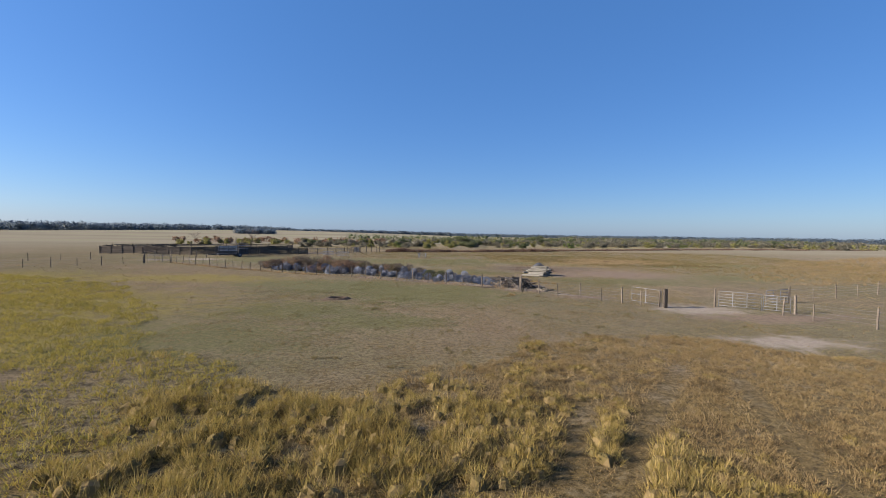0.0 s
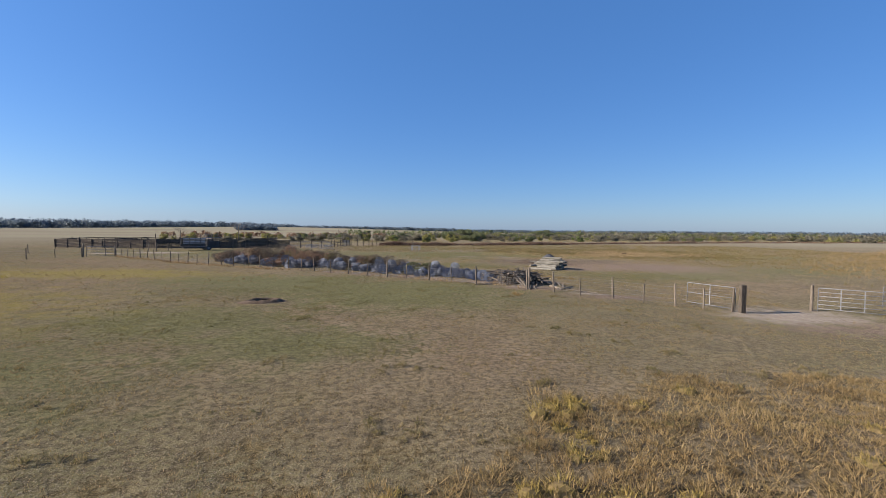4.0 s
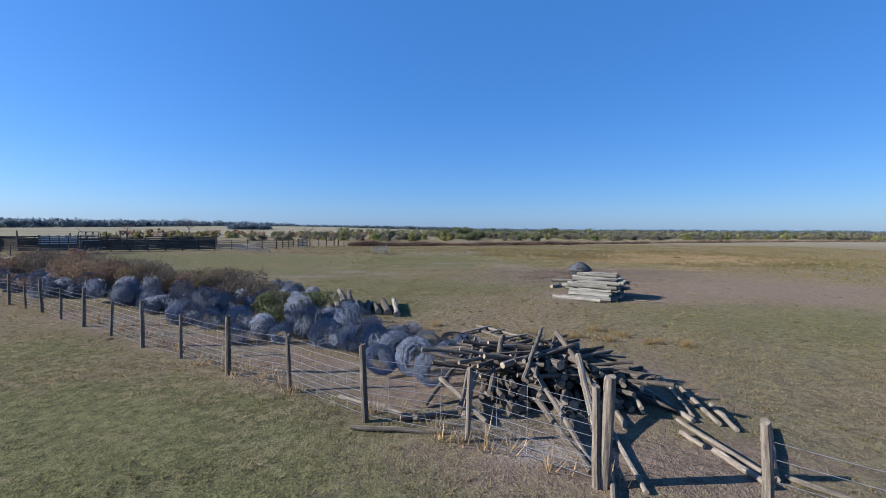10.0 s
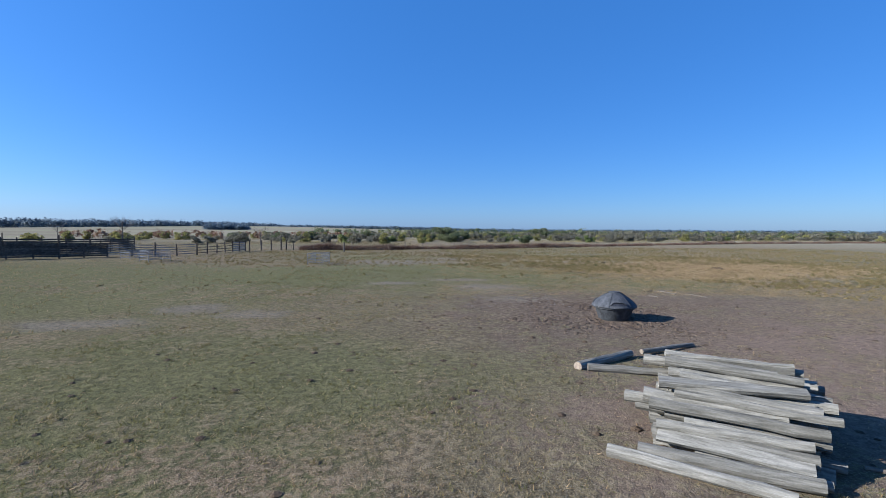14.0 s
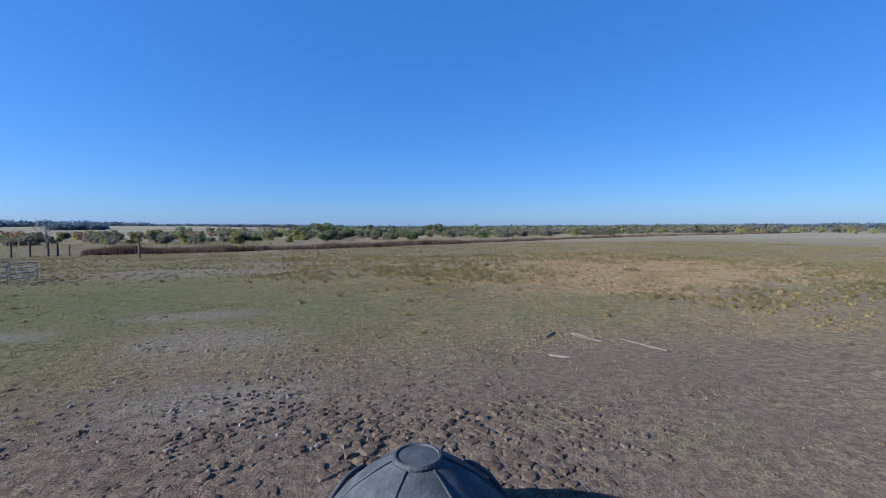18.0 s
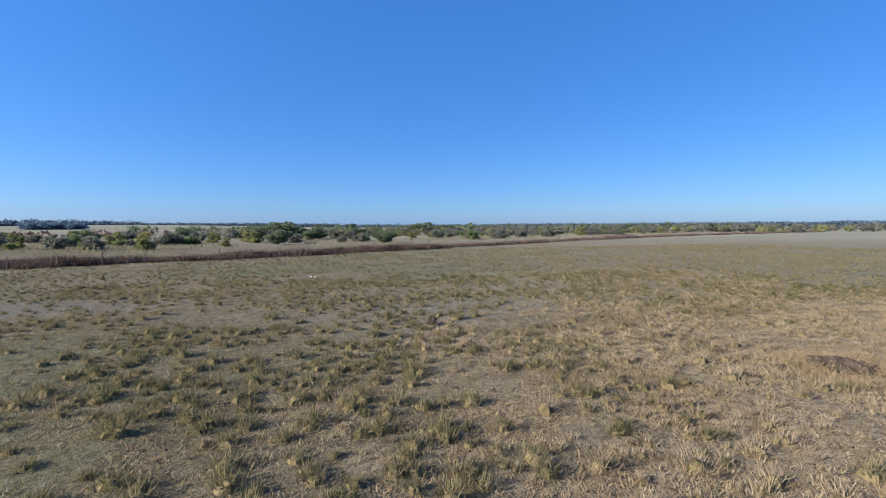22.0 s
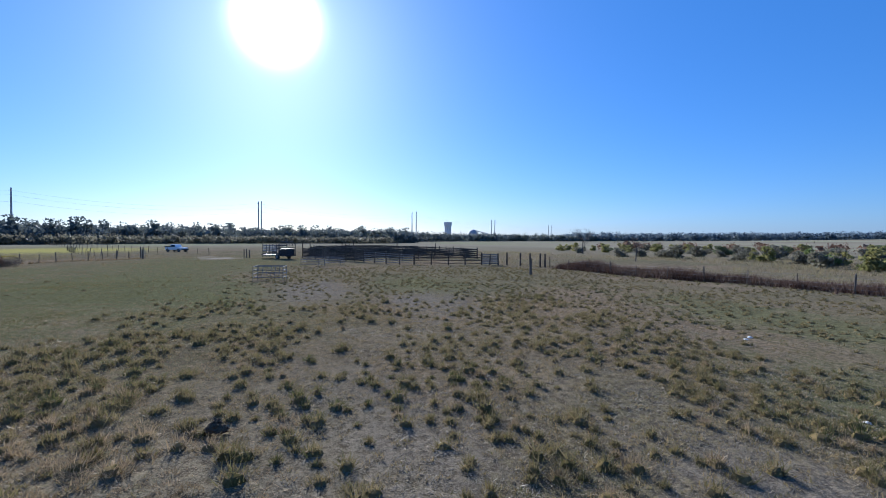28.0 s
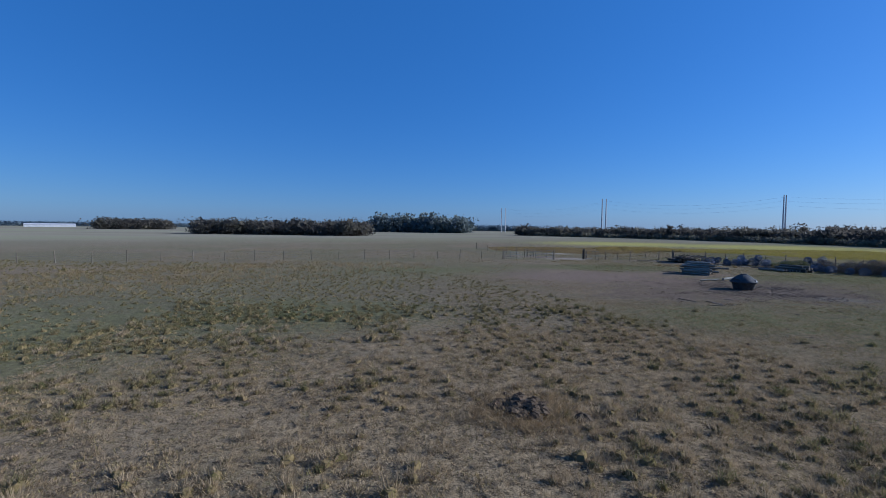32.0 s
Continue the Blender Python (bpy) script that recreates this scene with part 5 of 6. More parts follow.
def pickup(x, y, turn):
    ob = empty("pickup_truck", pose(x, y, float(land(x, y)), 0, 0, turn), "white and dark pickup truck parked on the farm road", "truck")
    part("body", Build().box((5.4, 1.95, 0.62), (0, 0, 0.8), chamfer=0.18).mesh("body", M_PAINT), ob)
    cab = Build()
    prof = [(-1.1, 1.1), (0.9, 1.1), (0.35, 1.78), (-0.95, 1.78)]
    cab.raw([(px, s * (0.9 if pz < 1.5 else 0.74), pz) for s in (-1, 1) for px, pz in prof], [(0, 1, 2, 3), (7, 6, 5, 4), (0, 4, 5, 1), (1, 5, 6, 2), (2, 6, 7, 3), (3, 7, 4, 0)])
    part("cab", cab.mesh("cab", M_PAINT), ob)
    glass = Build()
    glass.raw([(px * 0.86, s * (0.93 if pz < 1.5 else 0.79), pz) for s in (-1, 1) for px, pz in [(-0.95, 1.2), (0.75, 1.2), (0.35, 1.68), (-0.9, 1.68)]], [(0, 1, 2, 3), (7, 6, 5, 4), (0, 4, 5, 1), (1, 5, 6, 2), (2, 6, 7, 3), (3, 7, 4, 0)])
    part("window", glass.mesh("window", M_GLASS), ob)
    part("bed_rail", Build().box((2.0, 0.08, 0.25), (-1.7, 0.9, 1.2)).box((2.0, 0.08, 0.25), (-1.7, -0.9, 1.2)).mesh("bed_rail", M_BLACK), ob)
    part("bumper", Build().box((0.15, 1.9, 0.22), (2.75, 0, 0.6)).mesh("bumper", M_BLACK), ob)
    for sx in (-1.7, 1.75):
        for sy in (-1, 1):
            w = part("wheel", Build().tube([(0, -0.13, 0), (0, 0.13, 0)], 0.4, 20).mesh("wheel", M_RUBBER), ob, at=pose(sx, sy * 0.88, 0.4))
            part("rim", Build().tube([(0, -0.145, 0), (0, 0.145, 0)], 0.22, 14).mesh("rim", M_STEEL), w)


pickup(-79.5, 73.8, 58)

# ---- wire rolls, poles and logs by the fence ----
def roll_mesh(seed, turns, radius, ring, jit):
    """Old fence wire rolled into a loose tangle: many loops wound round an upright or slanting core."""
    rr = random.Random(seed)
    n = 11
    path = []
    for k in range(turns):
        r0 = radius * (ring + (1 - ring) * rr.random())
        z = max(-radius * 0.9, min(radius * 0.9, rr.gauss(0, 1) * radius * 0.45))
        r1 = r0 * math.sqrt(max(0.12, 1 - (z / radius) ** 2 * 0.75))
        tilt = Euler((rr.gauss(0, 0.28), rr.gauss(0, 0.28), 0)).to_matrix()
        ph = rr.uniform(0, 6.3)
        for i in range(n):
            a = 2 * math.pi * i / n
            w = 1 + jit * math.sin(3 * a + ph) + rr.gauss(0, jit * 0.35)
            path.append(tilt @ Vector((r1 * w * math.cos(a), r1 * w * math.sin(a), z + jit * radius * math.sin(2 * a + ph))))
    return Build().tube(path, 0.0058, 3, caps=False).mesh("wire_roll", M_WIRE)


ROLLS = [roll_mesh(1, 70, 0.46, 0.55, 0.05), roll_mesh(2, 70, 0.52, 0.5, 0.07), roll_mesh(3, 62, 0.42, 0.5, 0.1), roll_mesh(4, 74, 0.55, 0.6, 0.05)]
COILS = [roll_mesh(5, 60, 0.5, 0.78, 0.02)]
for me in COILS:
    for v in me.vertices:
        v.co.z *= 0.28
rr = random.Random(5)


def wire_roll(x, y, size=1.0, tip=None, lift=0.0, label="loose roll of old blue grey fence wire", meshes=None, yaw=None):
    me = rr.choice(meshes or ROLLS)
    ob = new("wire_roll", me)
    lowest = 0.36 * size
    ob.matrix_basis = pose(x, y, float(land(x, y)) + lowest + lift, tip if tip is not None else rr.uniform(50, 110), rr.uniform(-25, 25), rr.uniform(0, 360) if yaw is None else yaw) @ Matrix.Diagonal((size, size, size, 1))
    return tagged(ob, label, "wire roll", "heap of wire rolls")


# rolls that stand out
for px, py, sz in ((1.1, 56.2, 1.0), (2.7, 56.2, 1.25), (3.6, 56.0, 0.95), (4.5, 56.1, 0.9), (5.7, 55.9, 0.75), (4.2, 54.8, 0.85), (5.3, 55.0, 0.8), (-0.2, 57.4, 0.95), (-1.3, 57.6, 0.85), (0.6, 55.6, 0.7), (-2.6, 58.4, 1.0), (-3.4, 59.6, 1.1), (-2.4, 60.4, 0.9), (-4.4, 60.6, 1.0), (-0.9, 61.5, 1.0), (0.2, 62.2, 0.9), (-0.6, 63.6, 0.9), (2.6, 58.4, 0.8), (0.3, 64.4, 0.85), (-0.8, 65.6, 0.95), (-1.6, 66.4, 0.9), (-2.6, 67.6, 0.9), (-0.2, 63.0, 0.8)):
    wire_roll(px, py, sz)
for k in range(62):
    f = rr.random()
    bx, by = -23 + 21 * f, 69.4 - 10.2 * f
    wire_roll(bx + rr.uniform(-0.4, 1.1), by + rr.uniform(-0.2, 2.8), rr.uniform(0.7, 1.15), lift=rr.choice((0, 0, 0, 0.3)))
for px, py, tp, yaw in ((5.5, 53.4, 72, 5), (6.0, 52.75, 68, -12), (6.45, 52.0, 74, 8), (5.2, 52.7, 40, 60), (6.9, 53.3, 25, 0), (6.3, 54.2, 60, 140), (7.4, 54.0, 15, 30), (4.9, 54.1, 75, 40), (7.0, 54.6, 30, 200)):
    wire_roll(px, py, rr.uniform(0.8, 1.0), tp, 0.08, "tight coil of pale galvanised wire", COILS, yaw)
for px, py, sz, up in ((2.0, 56.9, 1.0, 0.0), (1.9, 55.5, 0.8, 0.0), (3.3, 55.2, 0.9, 0.0), (2.2, 56.2, 0.9, 0.62), (-1.9, 58.6, 0.9, 0.6), (-3.1, 59.2, 1.0, 0.65), (3.9, 55.6, 0.8, 0.55), (-5.6, 61.4, 1.05, 0.0), (-6.2, 62.2, 1.0, 0.55), (-7.4, 62.4, 1.05, 0.0), (-4.9, 60.2, 0.9, 0.0), (5.0, 54.5, 0.8, 0.0)):
    wire_roll(px, py, sz, lift=up)


def log_mesh(length, radius, seed, material, n=10, split=False):
    rr2 = random.Random(seed)
    k = 6
    pts = [(rr2.uniform(-0.012, 0.012), rr2.uniform(-0.012, 0.012), length * (i / k - 0.5)) for i in range(k + 1)]
    b = Build().tube(pts, [radius * (1.06 - 0.14 * i / k) for i in range(k + 1)], n, wobble=0.08, rnd=rr2)
    if split:
        b.v = [(vx, max(vy, -0.25 * radius), vz) for vx, vy, vz in b.v]
    me = b.mesh("log", material)
    me.materials.append(M_END)
    for f in list(me.polygons)[-2:]:
        f.material_index = 1
    return me


OLD = [log_mesh(ln, r0, k, mt, 8, k % 4 == 3) for k, (ln, r0, mt) in enumerate([(2.2, 0.036, M_GREY), (1.9, 0.036, M_DARKWOOD), (2.2, 0.042, M_POST), (1.7, 0.04, M_DARKWOOD), (2.4, 0.032, M_POST), (2.0, 0.052, M_DARKWOOD), (2.3, 0.038, M_DARKWOOD), (1.4, 0.06, M_DARKWOOD)])]


def lay(name, me, mid, heading, pitch=0.0, spin=0.0, label="", category="log", group=""):
    """A log with its middle at mid, pointing along heading (degrees from +x)."""
    ob = new(name, me)
    ob.matrix_basis = Matrix.Translation(mid) @ Euler((0, radians(90 - pitch), radians(heading)), "XYZ").to_matrix().to_4x4() @ pose(0, 0, 0, 0, 0, spin)
    return tagged(ob, label, category, group)


def ground_z(x, y):
    return float(land(x, y))


# heap of old fence posts: short butts piled with their ends out, long poles thrown across
BUTTS = [log_mesh(ln, r0, 140 + k, mt, 9) for k, (ln, r0, mt) in enumerate([(1.7, 0.05, M_DARKWOOD), (1.9, 0.062, M_DARKWOOD), (1.5, 0.07, M_POST), (1.8, 0.042, M_POST), (1.6, 0.095, M_DARKWOOD), (2.0, 0.046, M_DARKWOOD)])]
for level in range(7):
    z1, count = 0.06 + 0.103 * level, (17, 16, 15, 13, 11, 8, 5)[level]
    for k in range(count):
        s = (k - (count - 1) / 2) * 0.172 + rr.gauss(0, 0.03)
        cx, cy = 8.85 + s + 0.03 * level, 51.55 + 0.09 * level + rr.gauss(0, 0.17) - 0.05 * s
        lay("old_fence_post", rr.choice(BUTTS), (cx, cy, ground_z(cx, cy) + z1 + rr.gauss(0, 0.02)), 92 + rr.gauss(0, 16), rr.gauss(4, 7), rr.uniform(0, 360), "short dark fence post piled with its sawn end showing", "fence post", "heap of old fence posts")
for k in range(46):
    u = rr.random()
    cx, cy = 8.7 + rr.gauss(0, 0.7), 51.2 + 1.9 * u
    top = 0.46 + 0.33 * math.sin(math.pi * min(1, u * 0.8 + 0.15)) - 0.12 * abs(cx - 8.5)
    lay("old_fence_post", rr.choice(OLD), (cx, cy, ground_z(cx, cy) + top + 0.13 * rr.random()), rr.choice((4, 4, 12, -20, 40, 62)) + rr.gauss(0, 10), rr.gauss(0, 8), rr.uniform(0, 360), "long grey pole thrown across the heap", "fence post", "heap of old fence posts")
for k in range(16):
    a = rr.uniform(-0.6, 0.9)
    cx, cy = 10.1 + 0.35 * rr.random(), 51.9 + a
    lay("old_fence_post", rr.choice(BUTTS), (cx, cy, ground_z(cx, cy) + 0.1 + 0.35 * rr.random()), 100 + rr.gauss(0, 30), rr.gauss(0, 12), rr.uniform(0, 360), "short dark fence post slid off the heap", "fence post", "heap of old fence posts")
POLE_R = 0.045


def pole_between(a, b, label, group, seed, radius=POLE_R, material=None):
    """A pole lying or leaning from a to b (x, y, height over the ground)."""
    p, q = (Vector((x0, y0, ground_z(x0, y0) + z0)) for x0, y0, z0 in (a, b))
    d = q - p
    me = log_mesh(d.length, radius, seed, material or M_GREY, 8)
    lay("old_fence_post", me, (p + q) / 2, math.degrees(math.atan2(d.y, d.x)), math.degrees(math.atan2(d.z, math.hypot(d.x, d.y))), rr.uniform(0, 360), label, "fence post", group)


LYING = [(4.6, 51.2, 6.2, 50.1), (5.1, 49.8, 6.6, 49.6), (5.9, 50.1, 6.9, 50.4), (10.9, 53.7, 11.2, 50.4), (11.8, 52.8, 11.3, 50.6), (11.9, 52.2, 11.6, 50.3), (12.0, 51.2, 11.8, 50.1), (10.9, 50.4, 11.3, 48.5), (10.7, 49.9, 10.8, 49.4), (10.9, 49.3, 11.1, 48.3), (10.6, 52.1, 10.4, 50.7), (12.5, 50.3, 11.3, 48.5), (7.9, 58.4, 9.2, 56.8), (9.5, 49.8, 9.3, 48.1), (9.3, 49.7, 8.8, 47.9), (10.0, 51.3, 9.8, 50.0), (11.5, 48.6, 13.2, 46.9), (12.0, 48.0, 13.4, 47.4)]
for k, (ax, ay, bx, by) in enumerate(LYING):
    pole_between((ax, ay, 0.05), (bx, by, 0.05), "grey weathered pole lying loose on bare ground", "loose fence posts", 400 + k, (0.05, 0.04, 0.045)[k % 3], (M_GREY, M_GREY, M_POST)[k % 3])
for k, (a, b) in enumerate((((8.4, 51.2, 0.95), (8.8, 48.7, 0.06)), ((8.35, 50.4, 0.45), (8.72, 48.55, 0.06)), ((9.35, 51.3, 1.2), (9.05, 49.1, 0.05)), ((7.1, 52.0, 0.9), (6.3, 50.7, 0.06)), ((7.5, 52.0, 1.0), (7.0, 50.2, 0.06)), ((8.0, 52.5, 1.25), (7.5, 50.5, 0.5)), ((6.6, 51.3, 0.5), (7.4, 50.0, 0.06)), ((9.2, 52.4, 1.45), (9.5, 50.6, 0.6)), ((10.6, 52.2, 0.35), (9.4, 51.9, 1.1)), ((6.7, 51.6, 0.85), (8.6, 51.0, 1.05)), ((6.5, 52.6, 0.8), (8.4, 52.2, 1.1)), ((7.8, 51.0, 1.0), (9.7, 52.5, 1.1)), ((8.1, 50.4, 0.9), (8.9, 52.6, 1.5)))):
    a, b = (a[0], a[1], max(0.06, a[2] * 0.78)), (b[0], b[1], max(0.05, b[2] * 0.78))
    pole_between(a, b, "grey pole leaning on the heap of posts", "heap of old fence posts", 440 + k, (0.045, 0.055, 0.06)[k % 3], (M_GREY, M_POST)[k % 2])

# stack of silvered poles
STACK = [log_mesh(ln, r0, 60 + k, M_SILVER, 11, k in (3, 6)) for k, (ln, r0) in enumerate([(2.3, 0.095), (2.1, 0.085), (2.45, 0.1), (2.05, 0.12), (2.25, 0.075), (2.4, 0.125), (2.2, 0.13), (1.7, 0.08)])]
ux, uy = 0.83, -0.56            # along the poles
vx, vy = 0.56, 0.83             # across the stack
for level, count in enumerate((15, 14, 13, 11, 10, 7, 4)):
    for k in range(count):
        s = (k - (count - 1) / 2) * 0.215 + 0.07 * level + rr.uniform(-0.04, 0.04)
        o2 = rr.gauss(0, 0.17)
        cx, cy = 14.97 + vx * s + ux * o2, 66.37 + vy * s + uy * o2
        lay("stacked_pole", rr.choice(STACK), (cx, cy, ground_z(cx, cy) + 0.11 + 0.176 * level + rr.uniform(-0.015, 0.015)), -34 + rr.gauss(0, 4), rr.gauss(0, 1.6), rr.uniform(0, 360), "silver grey weathered pole in a stack", "pole", "stack of poles")
for (mx, my), hd, k, up in (((13.43, 65.05), -35, 2, 0), ((14.5, 71.1), 33, 5, 0), ((17.0, 72.4), 22, 4, 0), ((14.0, 68.0), -15, 1, 0.62)):
    lay("pole", STACK[k], (mx, my, ground_z(mx, my) + 0.09 + up), hd, 0, rr.uniform(0, 360), "grey weathered pole lying beside the stack" if not up else "grey weathered pole jutting out of the stack", "pole", "loose poles")

lay("pole", log_mesh(1.65, 0.032, 95, M_POST, 8), (16.97, 64.85, ground_z(16.97, 64.85) + 0.035), -31, 0, 0, "thin brown pole lying on bare ground beside the stack", "pole", "loose poles")

# dark logs near the brambles
LOGS = [log_mesh(ln, r0, 80 + k, M_DARKWOOD if k != 1 else M_GREY, 12) for k, (ln, r0) in enumerate([(3.4, 0.14), (3.2, 0.12), (2.7, 0.15), (2.6, 0.115)])]
for k, (sx, hd, zz, q) in enumerate([(1.75, 106, 0.15, 0), (2.1, 107, 0.15, 2), (2.45, 105, 0.15, 0), (2.8, 106, 0.15, 3), (3.1, 104, 0.15, 3), (1.95, 108, 0.38, 1), (2.3, 105, 0.38, 0), (2.65, 106, 0.38, 1), (2.2, 106, 0.6, 1), (2.55, 104, 0.58, 3), (3.4, 100, 0.13, 3), (3.75, 101, 0.13, 3), (4.15, 100, 0.15, 2), (4.6, 99, 0.15, 1)]):
    mx, my = sx, 62.0 + (0.15 if zz > 0.3 else 0)
    lay("dark_log", LOGS[q], (mx, my, ground_z(mx, my) + zz), hd + rr.uniform(-2, 2), rr.uniform(-2, 2), rr.uniform(0, 360), "thick dark weathered log beside the brambles", "log", "row of dark logs")


def plank(a, b, w, label="grey weathered board lying on the grass", z=0.03, material=None):
    (ax, ay), (bx, by) = a, b
    ob = new("board", Build().beam((0, 0, 0), (math.hypot(bx - ax, by - ay), 0, 0), w, 0.04).mesh("board", material or M_GREY))
    ob.matrix_basis = pose(ax, ay, max(ground_z(ax, ay), ground_z(bx, by)) + z, rr.uniform(-3, 3), 0, math.degrees(math.atan2(by - ay, bx - ax)))
    return tagged(ob, label, "board", "loose boards")


rack = empty("wooden_frame", pose(8.35, 57.2, ground_z(8.35, 57.2) + 0.03), "broken grey timber frame lying on the pasture", "frame")
for a, b, w, z in (((-0.25, 1.05), (0.95, -0.45), 0.14, 0.0), ((-0.5, 0.75), (0.45, -0.85), 0.14, 0.0), ((-1.2, -0.25), (0.0, 1.0), 0.12, 0.05), ((-0.15, 0.0), (0.4, 0.45), 0.12, 0.05), ((0.1, -0.85), (1.05, -0.25), 0.12, 0.05), ((-1.3, -0.2), (-1.15, -0.6), 0.1, 0.0)):
    part("board", Build().beam((*a, z), (*b, z), w, 0.045).mesh("board", M_GREY), rack)
plank((4.0, 57.2), (5.3, 58.0), 0.2)
plank((4.4, 56.6), (5.1, 57.2), 0.22)
plank((3.2, 58.4), (4.6, 57.9), 0.18, material=M_DARKWOOD)
plank((3.0, 58.9), (4.3, 58.6), 0.18, material=M_DARKWOOD)
plank((3.6, 59.2), (4.8, 59.0), 0.16, material=M_DARKWOOD)
for a, b, w in (((23.8, 86.2), (24.6, 86.13), 0.045), ((23.8, 85.86), (24.0, 85.24), 0.09), ((23.4, 86.2), (22.8, 85.6), 0.05), ((23.4, 85.97), (23.26, 85.45), 0.045), ((24.58, 86.1), (24.5, 85.9), 0.06), ((23.75, 85.6), (24.11, 84.73), 0.05), ((22.04, 83.95), (22.42, 83.6), 0.08), ((24.8, 84.92), (25.23, 83.53), 0.035), ((21.5, 88.75), (21.6, 88.58), 0.05)):
    plank(a, b, w, "splintered pale board lying on trampled mud", 0.015, M_GREY)

# ---- the covered mineral feeder ----
feeder = empty("mineral_feeder", pose(17.5, 77.75, ground_z(17.5, 77.75) - 0.02, 0, 0, 25) @ Matrix.Diagonal((0.93, 0.93, 0.97, 1)), "black rubber mineral feeder tub with a domed flexible cover", "feeder")
part("tub", Build().lathe([(0.0, 0.02), (0.62, 0.0), (0.68, 0.06), (0.82, 0.5), (0.86, 0.54), (0.92, 0.56), (0.92, 0.6), (0.84, 0.6), (0.78, 0.52), (0.64, 0.1), (0.0, 0.08)], 40).mesh("tub", M_RUBBER, True), feeder)
prof = [(0.93, 0.60), (0.985, 0.62), (0.99, 0.66), (0.95, 0.72), (0.79, 0.87), (0.6, 1.02), (0.44, 1.12), (0.31, 1.19), (0.2, 1.23)]
n = 48
vs = [(r0 * math.cos(2 * math.pi * k / n) * (1 + 0.008 * math.sin(3 * 2 * math.pi * k / n)), r0 * math.sin(2 * math.pi * k / n), z0 + 0.006 * math.sin(4 * 2 * math.pi * k / n + i)) for i, (r0, z0) in enumerate(prof) for k in range(n)]
fs = [(i * n + k, i * n + (k + 1) % n, (i + 1) * n + (k + 1) % n, (i + 1) * n + k) for i in range(len(prof) - 1) for k in range(n)]
cover = Build().raw(vs, fs).mesh("cover", M_DUSTY, True)
cv = part("cover", cover, feeder, "dusty dark grey rubber cover")
for k in range(6):
    a = 2 * math.pi * (k + 0.5) / 6
    part("seam", Build().tube([((r0 + 0.004) * math.cos(a), (r0 + 0.004) * math.sin(a), z0 + 0.004) for r0, z0 in prof[2:]], 0.011, 5).mesh("seam", M_RUBBER), cv)
OPENINGS = (236, 356, 116)
for deg in OPENINGS:
    lip, slot_dark = [], Build()
    rows = []
    for r0, z0 in ((0.935, 0.735), (0.875, 0.792), (0.815, 0.848)):
        rows.append([((r0 + 0.006) * math.cos(radians(deg + q)), (r0 + 0.006) * math.sin(radians(deg + q)), z0 + 0.004) for q in (-20, -12, -4, 4, 12, 20)])
    # black patch laid on the closed cover, standing for the slot's dark inside
    slot_dark.raw([p for row in rows for p in row], [(i * 6 + k, i * 6 + k + 1, i * 6 + k + 7, i * 6 + k + 6) for i in range(2) for k in range(5)])
    part("opening", slot_dark.mesh("opening", M_BLACK), cv, "black patch painted as the dark inside of a feeding slot")
    for q in range(-24, 25, 6):
        f = 1 - (q / 24) ** 4
        lip.append(((0.945 - 0.115 * f) * math.cos(radians(deg + q)), (0.945 - 0.115 * f) * math.sin(radians(deg + q)), 0.735 + 0.145 * f))
    part("lip", Build().tube(lip, 0.026, 7).mesh("lip", M_DUSTY, True), cv, "raised rubber lip over the slot")
part("cap", Build().lathe([(0.2, 1.19), (0.255, 1.2), (0.262, 1.235), (0.245, 1.262), (0.22, 1.265), (0.21, 1.25), (0.0, 1.268)], 28).mesh("cap", M_DUSTY), feeder)
for k in range(8):
    a = 2 * math.pi * k / 8
    part("bolt", Build().tube([(0.95 * math.cos(a), 0.95 * math.sin(a), 0.62), (0.99 * math.cos(a), 0.99 * math.sin(a), 0.64)], 0.018, 6).mesh("bolt", M_STEEL), feeder)

# ---- pylons, tower and far buildings ----
PYLONS = [(174, 566), (162, 400), (144.5, 395), (121, 345), (99.4, 360), (81, 450), (71, 640), (64, 880), (59.6, 1200), (56, 1600)]


def pylon(x, y, toward, single=False):
    ob = empty("transmission_pylon", pose(x, y, float(land(x, y)), 0, 0, toward), "tall grey steel double pole power pylon", "pylon", "line of pylons")
    for s in ((0,) if single else (-2.6, 2.6)):
        p = part("pole", Build().tube([(s, 0, -0.5), (s, 0, 15), (s, 0, 30)], [0.62, 0.5, 0.34], 10).mesh("pole", M_CONCRETE), ob)
        for zz in (22.5, 25.5, 28.5):
            part("arm", Build().tube([(s, 0, zz), (s + (1.6 if s >= 0 else -1.6), 0, zz + 0.25)], [0.14, 0.07], 6).mesh("arm", M_CONCRETE), p)
    return ob


spots = [cam_ray(*END, az, d) for az, d in PYLONS]
for i, (px, py) in enumerate(spots):
    qx, qy = spots[min(i + 1, len(spots) - 1)]
    ox, oy = spots[max(i - 1, 0)]
    pylon(px, py, math.degrees(math.atan2(qy - oy, qx - ox)) + 90, i == 3)
lines_ob = empty("power_lines", pose(0, 0, 0), "thin power lines hanging between the pylons", "power line")
for (ax, ay), (bx, by) in zip(spots, spots[1:]):
    for zz, o in ((22.7, -4.2), (25.7, 4.2), (28.7, -4.2)):
        d = Vector((by - ay, ax - bx, 0)).normalized() * o
        pts = [Vector((ax, ay, zz)).lerp(Vector((bx, by, zz)), k / 8) + d - Vector((0, 0, 5.0 * (1 - (k / 4 - 1) ** 2))) for k in range(9)]
        part("cable", Build().tube(pts, 0.03, 3, caps=False).mesh("cable", M_CONCRETE), lines_ob)
tx, ty = cam_ray(*END, 76.7, 900)
tower = empty("plant_tower", pose(tx, ty, 0, 0, 0, 20), "pale blue grey concrete plant tower beyond the woods", "tower")
